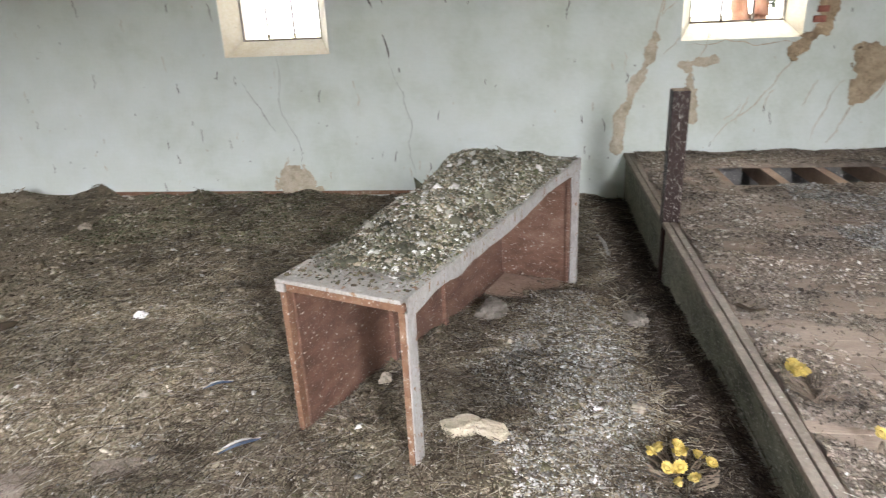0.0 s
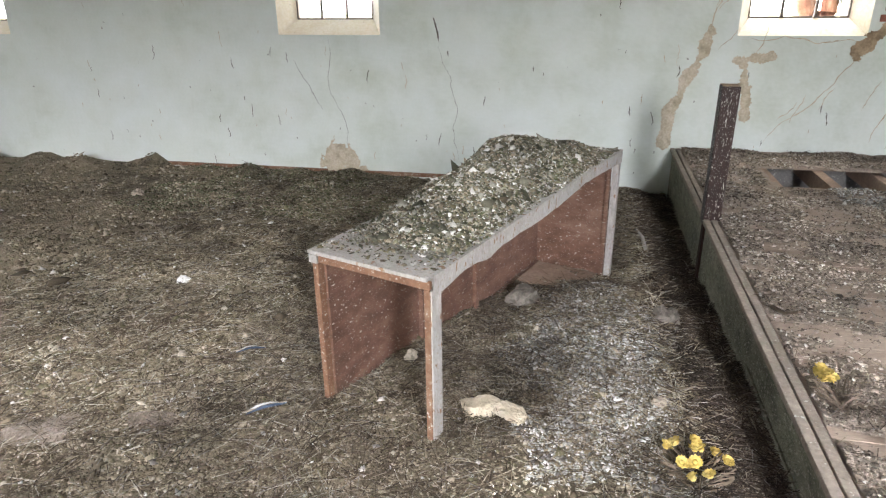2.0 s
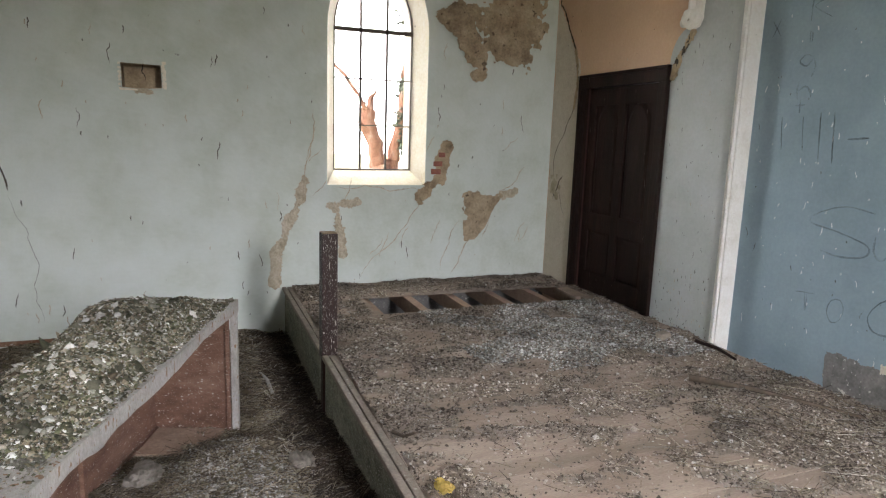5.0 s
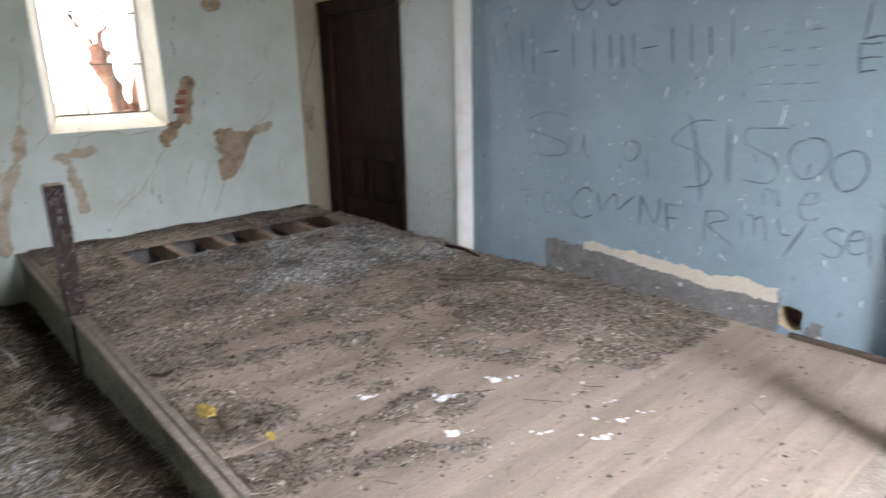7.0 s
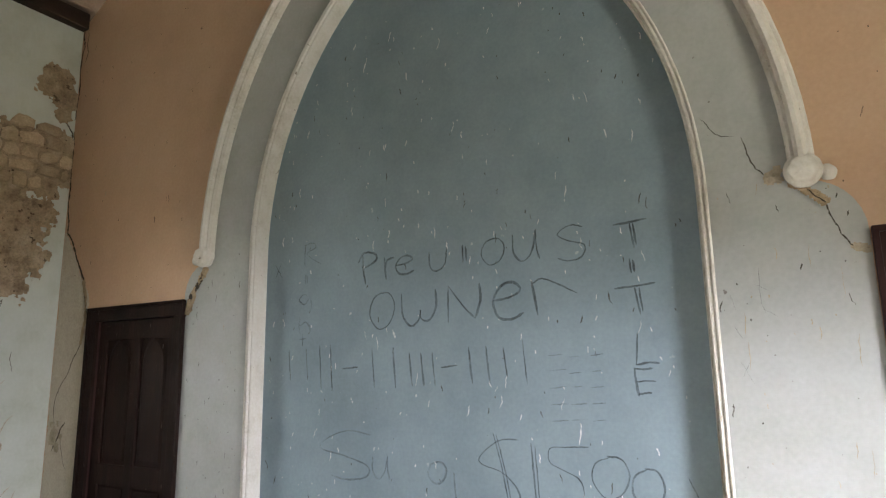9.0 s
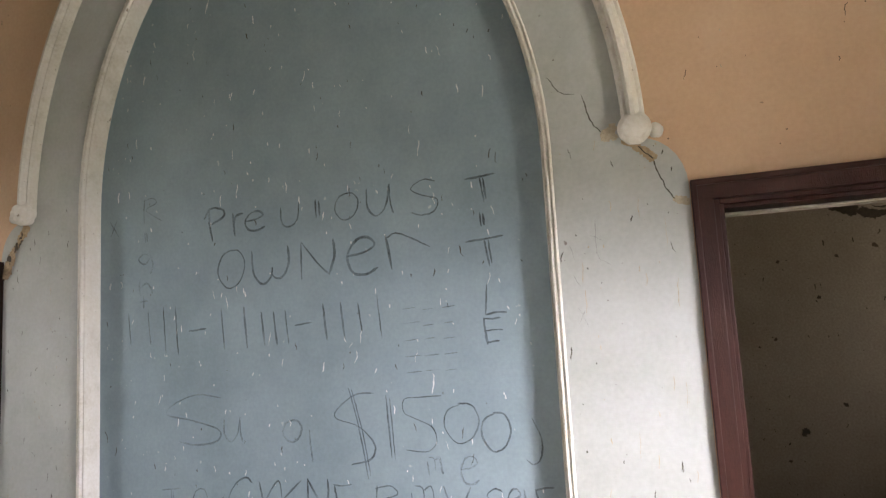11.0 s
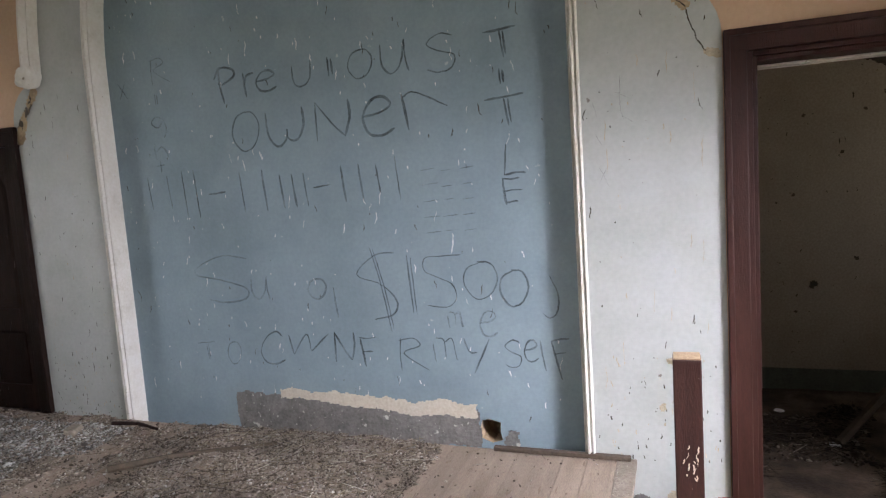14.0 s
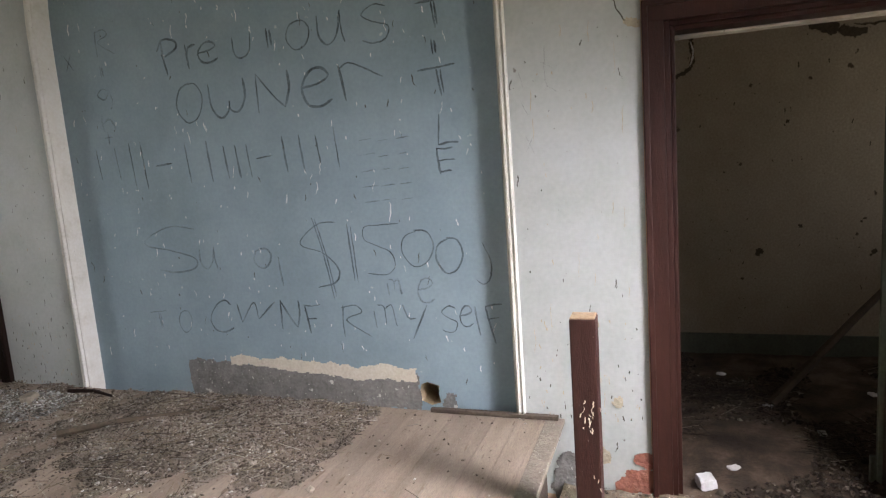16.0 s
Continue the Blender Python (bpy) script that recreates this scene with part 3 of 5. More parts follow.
def window(name, cx, y, out):
    w = holder(name, (cx, y, 1.125), "pointed window of small leaded panes in a cream reveal", "window", "side windows", "structure")
    half, z0, sp = 0.40, 1.125, 2.48
    bm = bmesh.new()
    a = [(cx + u, y, z) for u, z in arch2d(half, z0, sp, .8, 10)]
    b = [(cx + u, y, z) for u, z in arch2d(half - .014, z0 + .014, sp, .786, 10)]
    for yy in (0, .03 * out):
        strip(bm, [(p[0], p[1] + yy, p[2]) for p in a], [(p[0], p[1] + yy, p[2]) for p in b])
    strip(bm, b, [(p[0], p[1] + .03 * out, p[2]) for p in b])
    part("window_frame", bm, M_LEAD, w)
    for k in (1, 2):
        x = cx - half + k * 2 * half / 3
        part("glazing_bar", boxed((x - .011, y - .011, z0), (x + .011, y + .011, 3.0)), M_LEAD, w)
    rows = [1.57, 2.02, 2.48]
    for z in rows:
        t = .02 if z > 2.4 else .007
        part("glazing_bar", boxed((cx - half, y - .011, z - t), (cx + half, y + .011, z + t)), M_LEAD, w)
    for r, (za, zb) in enumerate(zip([z0] + rows, rows + [3.02])):
        for k in range(3):
            xa = cx - half + k * 2 * half / 3
            bm = bmesh.new()
            box(bm, (xa + .009, y - .002, za + .01), (xa + 2 * half / 3 - .009, y + .002, zb - .01))
            p = part("pane", bm, M_GLASS, w)
            p.visible_shadow = False
    return w


for i, cx in enumerate(WIN_X):
    window("window_%d" % (i + 1), cx, 0.2, 1)
    window("window_%d" % (i + 4), cx, SOUTH - 0.2, -1)

# ---- doors ----


def architrave(bm, y0, y1, z0, z1, w, d, x=0.0):
    """A door casing on the end wall with a raised outer bead."""
    for a, b in ((y0, y0 - w), (y1 + w, y1)):
        box(bm, (x - d, min(a, b), z0), (x + .012, max(a, b), z1), .006)
    box(bm, (x - d - .002, y1, z1 - w), (x + .012, y0, z1 + .001), .006)
    for a in (y0 - .028, y1):
        box(bm, (x - d - .018, a, z0), (x - d + .004, a + .028, z1), .006)
    box(bm, (x - d - .019, y1, z1 - .028), (x - d + .004, y0, z1 + .002), .006)


door1 = holder("door_1", (0, -1.18, 0), "closed dark-stained panelled door in a dark frame", "door", kind="structure")
bm = bmesh.new()
architrave(bm, -0.535, -1.833, 0.0, 2.12, .125, .02)
part("door_frame", bm, M_DOOR, door1)
ly0, ly1, lx = -0.66, -1.708, 0.05
bm = bmesh.new()
box(bm, (lx, ly1, .005), (lx + .02, ly0, 1.995))
leaf = part("door_leaf", bm, M_DOOR, door1)
bm = bmesh.new()
wst = .11
for a in (ly0 - wst, (ly0 + ly1) / 2 - wst / 2, ly1):
    box(bm, (lx - .022, a, .005), (lx, a + wst, 1.99), .005)
for z0, z1 in ((.005, .2), (.62, .79), (1.83, 1.99)):
    box(bm, (lx - .021, ly1, z0), (lx, ly0, z1), .005)
part("stile_and_rail", bm, M_DOOR, leaf)
for side in (0, 1):
    ya = ly0 - wst - side * ((ly0 - ly1) / 2 - wst / 2)
    yb = ya - ((ly0 - ly1) / 2 - wst * 1.5)
    c, hw = (ya + yb) / 2, (ya - yb) / 2
    bm = bmesh.new()
    o = [(c + u, z) for u, z in arch2d(hw - .015, .80, 1.62, hw * 1.5, 6)]
    i2 = [(c + u, z) for u, z in arch2d(hw - .05, .84, 1.60, hw * 1.4, 6)]
    strip(bm, [(lx - .001, p[0], p[1]) for p in o], [(lx - .014, p[0], p[1]) for p in i2])
    sheet(bm, [[(lx - .014, p[0], p[1]) for p in i2]])
    part("upper_panel", bm, M_DOOR, leaf)
    bm = bmesh.new()
    box(bm, (lx - .012, yb + .02, .22), (lx + .001, ya - .02, .60), .006)
    part("lower_panel", bm, M_DOOR, leaf)

doorway = holder("door_2", (0, -7.11, -.42), "open doorway with a maroon-brown painted frame", "doorway", kind="structure")
bm = bmesh.new()
architrave(bm, -6.473, -7.765, -.43, 2.143, .10, .022)
part("door_frame", bm, M_FRAME, doorway)
bm = bmesh.new()
box(bm, (.014, -6.600, -.43), (.31, -6.5725, 2.044), .004)
box(bm, (.034, -6.622, -.43), (.30, -6.6005, 2.02), .005)
box(bm, (.014, -7.666, -.43), (.31, -7.605, 2.044), .004)
box(bm, (.016, -7.604, 2.020), (.31, -6.601, 2.044), .004)
box(bm, (.036, -7.604, 1.998), (.298, -6.6225, 2.0195), .005)
part("jamb", bm, M_FRAME, doorway)
part("head_fillet", boxed((.20, -7.60, 1.985), (.296, -6.624, 1.9975), .003), M_TRIM, doorway, "pale fillet under the door head")
part("back_casing", boxed((.313, -7.64, -.40), (.345, -7.582, 2.0), .005), M_SKIRT, doorway, "dull casing on the room side")
part("plinth_block", boxed((.346, -7.64, -.40), (.375, -7.56, -.25), .006), M_SKIRT, doorway)

# ---- label stops of the hood ----


def label_stop(y, z, side, group):
    bm = bmesh.new()
    bmesh.ops.create_uvsphere(bm, u_segments=36, v_segments=28, radius=1)
    for v in bm.verts:
        d = v.co.normalized()
        polar, turn = math.acos(max(-1, min(1, d.z))), math.atan2(d.y, d.x)
        r = .080 * (1 + .075 * math.cos(polar * 9) * math.sin(polar) + .07 * abs(math.cos(turn * 3)) * math.sin(polar * 2) ** 2 + .03 * nz(d.x, d.y, 7, d.z * 3))
        v.co = Vector((-.048 - d.z * r * .85, y + d.x * r, z + d.y * r))
    g = bmesh.ops.create_uvsphere(bm, u_segments=14, v_segments=10, radius=.038)
    for v in g["verts"]:
        v.co *= 1 + .14 * nz(v.co.y * 40, v.co.z * 40, 1, v.co.x * 40)
    bmesh.ops.translate(bm, vec=(-.03, y + side * .10, z - .02), verts=g["verts"])
    for f in bm.faces:
        f.smooth = True
    thing("label_stop", bm, M_TRIM, "white carved flower boss ending the arch hood", "carving", group)


label_stop(-2.07, 2.44, 1, "hood bosses")
label_stop(-6.235, 2.44, -1, "hood bosses")

# ---- platform ----
PX, PY = -2.865, -6.0
platform = holder("platform", (-1.4, -3.0, -.4), "low timber platform with dusty boards and an opening onto joists", "platform", kind="structure")
bm = bmesh.new()
box(bm, (PX + .012, PY, -.55), (PX + .045, 0, -.028), .004)
part("fascia", bm, M_FASC, platform, "mossy grey fascia board")
part("lower_fascia", boxed((PX + .001, PY, -.55), (PX + .0115, -3.45, -.215), .004), M_FASC, platform, "mossy grey lower board")
bm = bmesh.new()
box(bm, (PX - .012, PY - .015, -.027), (PX + .028, 0, .006), .008)
part("nosing", bm, M_LIP, platform, "worn board nosing")
bm = bmesh.new()
box(bm, (PX + .036, PY - .015, -.025), (PX + .075, 0, .004), .006)
part("nosing", bm, M_LIP, platform, "worn board nosing")
# open side: a dark board is added as the shade under the edge
bm = bmesh.new()
box(bm, (PX + .046, PY + .10, -.55), (-.001, PY + .125, -.03), .004)
part("side_shade_board", bm, M_POLE, platform, "dark board added for the shade under the open side edge")
bm = bmesh.new()
box(bm, (PX + .076, PY - .015, -.026), (-.002, PY + .085, .004), .006)
part("border_board", bm, M_LIP, platform, "worn grey border board")
for k in range(7):
    x = -2.62 + k * .425
    part("joist", boxed((x - .04, PY + .13, -.17), (x + .04, -.02, -.031), .004), M_JOIST, platform)
# dark panel hides the pale wall and gives the underfloor its shade
part("underfloor_shade_panel", boxed((PX + .05, -.035, -.55), (-.01, -.008, -.03), .004), M_CEMENT, platform, "dark panel added as shade over the wall below the boards")
HOLE = (-2.23, -0.18, -1.15, -0.60)

# ---- newel posts ----


def newel(x0, y0, z0, z1, label, w=.098, mats=M_POST):
    p = holder("newel_post", (x0 + w / 2, y0 + w / 2, z0), label, "post", "platform rail posts")
    part("shaft", boxed((x0, y0, z0), (x0 + w, y0 + w, z1 - .004), .006), mats, p)
    part("sawn_top", boxed((x0 + .003, y0 + .003, z1 - .004), (x0 + w - .003, y0 + w - .003, z1), .001), M_CUT, p, "pale sawn top")
    return p


post_north = newel(-2.878, -2.05, -.03, .838, "dark varnished newel post spattered white at the platform edge", .105)
part("stub", boxed((-2.868, -2.035, -.45), (-2.80, -1.965, -.03), .004), M_DOOR, post_north, "dark rotten stub below the edge")
post_south = newel(-1.012, -6.310, -.44, .850, "dark red-brown newel post with a sawn top beside the platform", .098, M_POST2)

# ---- bench ----
BO = Vector((-4.129, -4.247, 0))
BF = Vector((-3.433, -2.203, 0))
BU = (BF - BO).normalized()
BV = Vector((-BU.y, BU.x, 0))
BL, BW, BT = (BF - BO).length, .52, .47
BM = Matrix(((BU.x, BV.x, 0, BO.x), (BU.y, BV.y, 0, BO.y), (0, 0, 1, 0), (0, 0, 0, 1)))
bench = holder("bench", BM @ Vector((BL / 2, BW / 2, -.3)), "old brown timber desk heaped with droppings on the debris", "desk")


def bpart(name, lo, hi, mats, bevel=.004, label=""):
    return part(name, boxed(lo, hi, bevel, BM), mats, bench, label)


bpart("top", (-.022, -.004, BT - .014), (BL, BW + .012, BT + .002), M_GREYW, .005, "dusty grey top")
bpart("top_rail", (.02, .02, BT - .04), (BL - .02, BW - .02, BT - .015), M_BENCH)
bpart("corner_block", (-.020, BW - .03, BT - .05), (.02, BW + .010, BT - .015), M_GREYW)
bm = bmesh.new()
n = 40
low = lambda u: BT - .062 - .028 * math.exp(-((u - .42) / .10) ** 2) + .012 * math.sin(u * 5) - .022 * smooth(.3, 0, u) + .01 * nz(u, 0, 9, 5)
pts = [(i / n * BL, low(i / n * BL)) for i in range(n + 1)]
for v in (-.016, .006):
    rows = [(bm.verts.new(BM @ Vector((u, v, BT + .002))), bm.verts.new(BM @ Vector((u, v, z)))) for u, z in pts]
    for a, b in zip(rows, rows[1:]):
        bm.faces.new((a[0], b[0], b[1], a[1]))
strip(bm, [BM @ Vector((u, -.016, z)) for u, z in pts], [BM @ Vector((u, .006, z)) for u, z in pts], closed=False)
strip(bm, [BM @ Vector((u, -.016, BT + .002)) for u, z in pts], [BM @ Vector((u, .006, BT + .002)) for u, z in pts], closed=False)
bmesh.ops.remove_doubles(bm, verts=bm.verts, dist=.0005)
part("front_rail", bm, M_GREYW, bench, "pale grey sagging front rail")
bpart("end_rail", (-.014, -.012, BT - .046), (.004, BW - .032, BT - .015), M_EDGE, .004, "worn orange edge strip")
bpart("leg", (-.006, -.014, -.42), (.06, .012, BT - .05), M_GREYW)
bpart("leg_edge", (-.012, -.010, -.42), (-.004, .014, BT - .048), M_EDGE, .002)
bpart("leg", (-.008, BW - .022, -.42), (.03, BW + .004, BT - .051), M_EDGE)
bpart("leg", (BL - .045, -.012, -.45), (BL, .026, BT - .04), M_GREYW)
bpart("leg", (BL - .04, BW - .03, -.45), (BL, BW, BT - .03), M_BENCH)
bpart("end_panel", (BL - .055, .03, -.42), (BL - .045, BW - .03, BT - .03), M_BENCH)
bpart("end_panel_batten", (BL - .075, .024, -.42), (BL - .056, .05, BT - .03), M_BENCH)
bpart("back_panel", (.03, BW - .03, -.42), (BL - .05, BW - .018, BT - .03), M_BENCH)
bpart("batten", (.655, BW - .055, -.40), (.70, BW - .031, BT - .03), M_BENCH)
bpart("batten", (1.20, BW - .055, -.40), (1.235, BW - .031, BT - .03), M_BENCH)
bpart("foot_rail", (.05, BW - .05, -.40), (BL - .06, BW - .03, -.33), M_BENCH)
bpart("shelf_board", (BL - .42, .06, -.345), (BL - .09, BW - .06, -.325), M_JOIST)


def mound_h(u, v):
    """Height of the heap on the desk."""
    a = .085 * smooth(.06, .40, u) * (1 - smooth(1.7, 2.1, u)) + .115 * math.exp(-((u - 1.20) / .42) ** 2) + .03 * math.exp(-((u - .55) / .2) ** 2)
    w = smooth(-.01, .17, v) * (1 - smooth(BW - .16, BW + .01, v))
    return max(0, a * w * (1 + .28 * nz(u, v, 4, 3)) + .014 * nz(u, v, 11, 2) - .004)


bm = bmesh.new()
nu, nv = 130, 40
gr = [[bm.verts.new(BM @ Vector((.03 + i / nu * (BL - .06), .004 + j / nv * (BW - .008), BT - .004 + mound_h(.03 + i / nu * (BL - .06), j / nv * BW) + .008 * nz(i * .5, j * .5, 1, 1)))) for j in range(nv + 1)] for i in range(nu + 1)]
for i in range(nu):
    for j in range(nv):
        bm.faces.new((gr[i][j], gr[i + 1][j], gr[i + 1][j + 1], gr[i][j + 1])).smooth = True
heap = thing("dropping_heap", bm, M_MOUND, "heap of dry grey bird droppings on the desk", "droppings", kind="stuff")

# ---- plaster losses, cracks and marks on the walls ----
NORTH = lambda a, b, d: (a, -d, b)
EAST = lambda a, b, d: (-d, a, b)
BLUE = lambda a, b, d: (BLUE_X - d, a, b)


def loss(name, balls, face, mats, label, parent, lift=.004, cell=.0085, rough=.75, deep=.012, k=1.0):
    """A ragged area of lost plaster: the union of soft round areas (a, b, radius) with a broken edge."""
    A = [q[0] for q in balls]
    B = [q[1] for q in balls]
    R = max(q[2] for q in balls) * 1.6
    a0, a1, b0, b1 = min(A) - R, max(A) + R, min(B) - R, max(B) + R
    na, nb = int((a1 - a0) / cell) + 1, int((b1 - b0) / cell) + 1
    bm = bmesh.new()
    vs = {}

    def vert(i, j):
        if (i, j) not in vs:
            a, b = a0 + i * cell, b0 + j * cell
            a += cell * .9 * nz(a, b, 130, 1)
            b += cell * .9 * nz(a, b, 130, 2)
            vs[i, j] = bm.verts.new(face(a, b, lift + deep * (.5 + nz(a, b, 18, k) * .5 + nz(a, b, 45, k) * .3)))
        return vs[i, j]
    for i in range(na):
        for j in range(nb):
            a, b = a0 + (i + .5) * cell, b0 + (j + .5) * cell
            f = max(1 - math.hypot(a - q[0], b - q[1]) / q[2] for q in balls)
            if f + rough * nz(a, b, 7, k) + rough * .5 * nz(a, b, 22, k) > .18:
                bm.faces.new((vert(i, j), vert(i + 1, j), vert(i + 1, j + 1), vert(i, j + 1))).smooth = True
    return part(name, bm, mats, parent, label)


def band_loss(name, a0, a1, lo, hi, face, mats, label, parent, lift, cell=.008, rough=.03, deep=.004, k=1.0):
    """Lost paint in a long strip along the wall, with ragged edges above and below."""
    bm = bmesh.new()
    vs = {}

    def vert(i, j):
        if (i, j) not in vs:
            a, b = a0 + i * cell, j * cell
            vs[i, j] = bm.verts.new(face(a + cell * .8 * nz(a, b, 120, 1), b + cell * .8 * nz(a, b, 120, 2), lift + deep * (.5 + .5 * nz(a, b, 18, k))))
        return vs[i, j]
    for i in range(int((a1 - a0) / cell)):
        a = a0 + (i + .5) * cell
        for j in range(int((lo(a) - .2) / cell), int((hi(a) + .2) / cell)):
            b = (j + .5) * cell
            e = rough * (nz(a, b, 5, k) + .5 * nz(a, b, 16, k) + .15 * nz(a, b, 45, k))
            if lo(a) + .6 * e < b < hi(a) + e and a0 + .02 + e < a < a1 - .01 + .6 * e:
                bm.faces.new((vert(i, j), vert(i + 1, j), vert(i + 1, j + 1), vert(i, j + 1))).smooth = True
    return part(name, bm, mats, parent, label)


def crack(name, pts, face, width, mats, parent, lift=.006, seed=0, wander=.03, taper=True):
    """A wandering crack along a few points."""
    rng = random.Random(seed)
    line = [Vector(p) for p in pts]
    for lev in range(4):
        out = [line[0]]
        for p, q in zip(line, line[1:]):
            d = (q - p).length
            out += [(p + q) / 2 + Vector((rng.uniform(-1, 1), rng.uniform(-1, 1))) * d * wander * 3, q]
        line = out
    bm = bmesh.new()
    rows = []
    n = len(line)
    for i, p in enumerate(line):
        t = (line[min(n - 1, i + 1)] - line[max(0, i - 1)]).normalized()
        s = Vector((-t.y, t.x)) * width * rng.uniform(.35, 1) * (min(1, (n - 1 - i) / n * 4 + .15) * min(1, i / n * 4 + .3) if taper else 1)
        rows.append((bm.verts.new(face(p.x - s.x, p.y - s.y, lift)), bm.verts.new(face(p.x + s.x, p.y + s.y, lift))))
    for r, q in zip(rows, rows[1:]):
        bm.faces.new((r[0], r[1], q[1], q[0]))
    return part(name, bm, mats, parent)


def along(pts, r, n=6):
    out = []
    for (a, b), (c, d) in zip(pts, pts[1:]):
        out += [(a + (c - a) * i / n, b + (d - b) * i / n, r) for i in range(n + 1)]
    return out


W = wall_north
loss("plaster_loss", along([(-2.95, .04), (-2.93, .3), (-2.82, .6), (-2.70, .85), (-2.66, 1.02)], .058, 9), NORTH, M_PATCH, "bare buff patch along a crack", W, k=2)
loss("plaster_loss", along([(-2.40, .79), (-2.14, .83)], .048, 8) + along([(-2.36, .76), (-2.31, .5), (-2.28, .3)], .052, 8), NORTH, M_PATCH, "bare buff patch", W, k=3)
loss("plaster_loss", along([(-1.50, .86), (-1.40, .97), (-1.29, 1.08), (-1.27, 1.22), (-1.23, 1.40)], .075, 7), NORTH, M_STONE, "bare stone beside the window", W, lift=.005, k=4, deep=.02)
band_loss("plaster_loss", -1.03, -.50, lambda a: .90 - .50 * smooth(-.50, -.90, a) + .35 * smooth(-.98, -1.03, a), lambda a: .93, NORTH, M_RUBBLE, "bare triangular patch of rubble", W, .004, rough=.07, deep=.012, k=5)
loss("plaster_loss", [(-.46, .91, .06), (-.40, .94, .045), (-.55, .88, .06)], NORTH, M_PATCH, "bare buff tip of the patch", W, k=15)
loss("plaster_loss", [(-1.12, 2.62, .25), (-1.0, 2.45, .17), (-.90, 2.28, .17), (-.90, 2.12, .10), (-.72, 2.45, .20), (-.60, 2.68, .25), (-.44, 2.40, .17), (-.33, 2.60, .22)], NORTH, M_RUBBLE, "large area of bare mortar and rubble", W, k=6, deep=.03, rough=.42)
loss("plaster_loss", [(-.20, 3.70, .26), (-.40, 3.62, .30), (-.65, 3.55, .30), (-.30, 3.40, .30), (-.62, 3.25, .36), (-.45, 2.95, .34), (-.62, 2.65, .34), (-.50, 2.40, .26), (-.24, 3.05, .16), (-.10, 3.50, .22)], NORTH, M_RUBBLE, "large area of bare mortar and rubble", W, k=7, deep=.03, lift=.006, rough=.45)
loss("plaster_loss", [(-.22, 4.40, .17), (-.12, 4.22, .16), (-.30, 4.28, .14), (-.12, 4.05, .10)], NORTH, M_RUBBLE, "bare mortar in the corner", W, k=8, deep=.03, rough=.45)
loss("plaster_loss", [(-6.12, -.22, .20), (-6.0, -.30, .16), (-6.2, -.30, .17)], NORTH, M_PATCH, "bare buff patch at the wall foot", W, k=9)
for i, (a, b, w, h) in enumerate(((-1.33, 1.13, .10, .055), (-1.31, 1.21, .09, .05), (-1.27, 1.30, .07, .05))):
    part("brick", boxed((a - w / 2, -.022, b - h / 2), (a + w / 2, .02, b + h / 2), .006), M_BRICK, W)
rs = random.Random(5)


def rubble_stone(a, b, w, h, seed):
    """One flat-faced stone of the rubble wall, bedded in mortar."""
    rng = random.Random(seed)
    bm = bmesh.new()
    ring = [(a + w * .5 * (u + rng.uniform(-.2, .2)), b + h * .5 * (v + rng.uniform(-.24, .24))) for u, v in ((-1, -.75), (-.3, -1), (.5, -.95), (1, -.6), (.95, .6), (.35, 1), (-.45, .95), (-1, .5))]
    d = rng.uniform(.030, .052)
    strip(bm, [NORTH(p, q, -.01) for p, q in ring], [NORTH(p, q, d - .012) for p, q in ring])
    inner = [(a + (p - a) * .82, b + (q - b) * .82) for p, q in ring]
    strip(bm, [NORTH(p, q, d - .012) for p, q in ring], [NORTH(p, q, d + rng.uniform(-.004, .004)) for p, q in inner])
    sheet(bm, [[NORTH(p, q, d) for p, q in inner]])
    bmesh.ops.remove_doubles(bm, verts=bm.verts, dist=.0045)
    return part("stone", bm, M_RUBSTONE, W)


z, course = 3.24, 0
while z < 3.88:
    h = rs.uniform(.11, .16)
    x = -.86 + .07 * (course % 2)
    while x < -.06:
        w = rs.choice((.10, .14, .19, .25)) * rs.uniform(.85, 1.15)
        if x + w < -.005 and math.hypot((x + w / 2 + .36) * 1.6, (z + h / 2 - 3.56) * 2.0) < .78:
            rubble_stone(x + w / 2, z + h / 2, w * .92, h * .9, course * 17 + int(-x * 100))
        x += w
    z += h
    course += 1
crack("crack", [(-2.66, 1.0), (-2.60, 1.3), (-2.58, 1.7)], NORTH, .008, M_PATCH, W, seed=1)
crack("crack", [(-6.17, .97), (-6.2, .6), (-6.12, .3), (-6.02, .05), (-6.06, -.15)], NORTH, .0024, M_CRACK, W, seed=2)
crack("crack", [(-6.55, .75), (-6.4, .5), (-6.28, .25)], NORTH, .003, M_CRACK, W, seed=3)
crack("crack", [(-5.07, .9), (-4.95, .62), (-4.88, .3), (-4.92, .0), (-4.88, -.2)], NORTH, .002, M_CRACK, W, seed=4)
crack("crack", [(-1.5, .95), (-1.8, .93), (-2.4, .96)], NORTH, .006, M_PATCH, W, seed=5)
crack("crack", [(-1.42, .95), (-1.62, .6), (-1.85, .35), (-2.1, .08)], NORTH, .006, M_PATCH, W, seed=6)
crack("crack", [(-.86, .55), (-1.0, .3), (-1.12, .06)], NORTH, .008, M_PATCH, W, seed=7)
crack("crack", [(-1.05, .62), (-1.2, .3), (-1.25, .1)], NORTH, .006, M_PATCH, W, seed=8)
crack("crack", [(-.62, .9), (-.4, 1.05), (-.3, 1.2)], NORTH, .006, M_PATCH, W, seed=9)
crack("scratch", [(-5.30, 1.62), (-5.24, 1.5), (-5.19, 1.38)], NORTH, .011, M_CRACK, W, seed=10, wander=.01)
crack("scratch", [(-5.11, 1.15), (-5.08, 1.05), (-5.06, .93)], NORTH, .011, M_CRACK, W, seed=11, wander=.01)
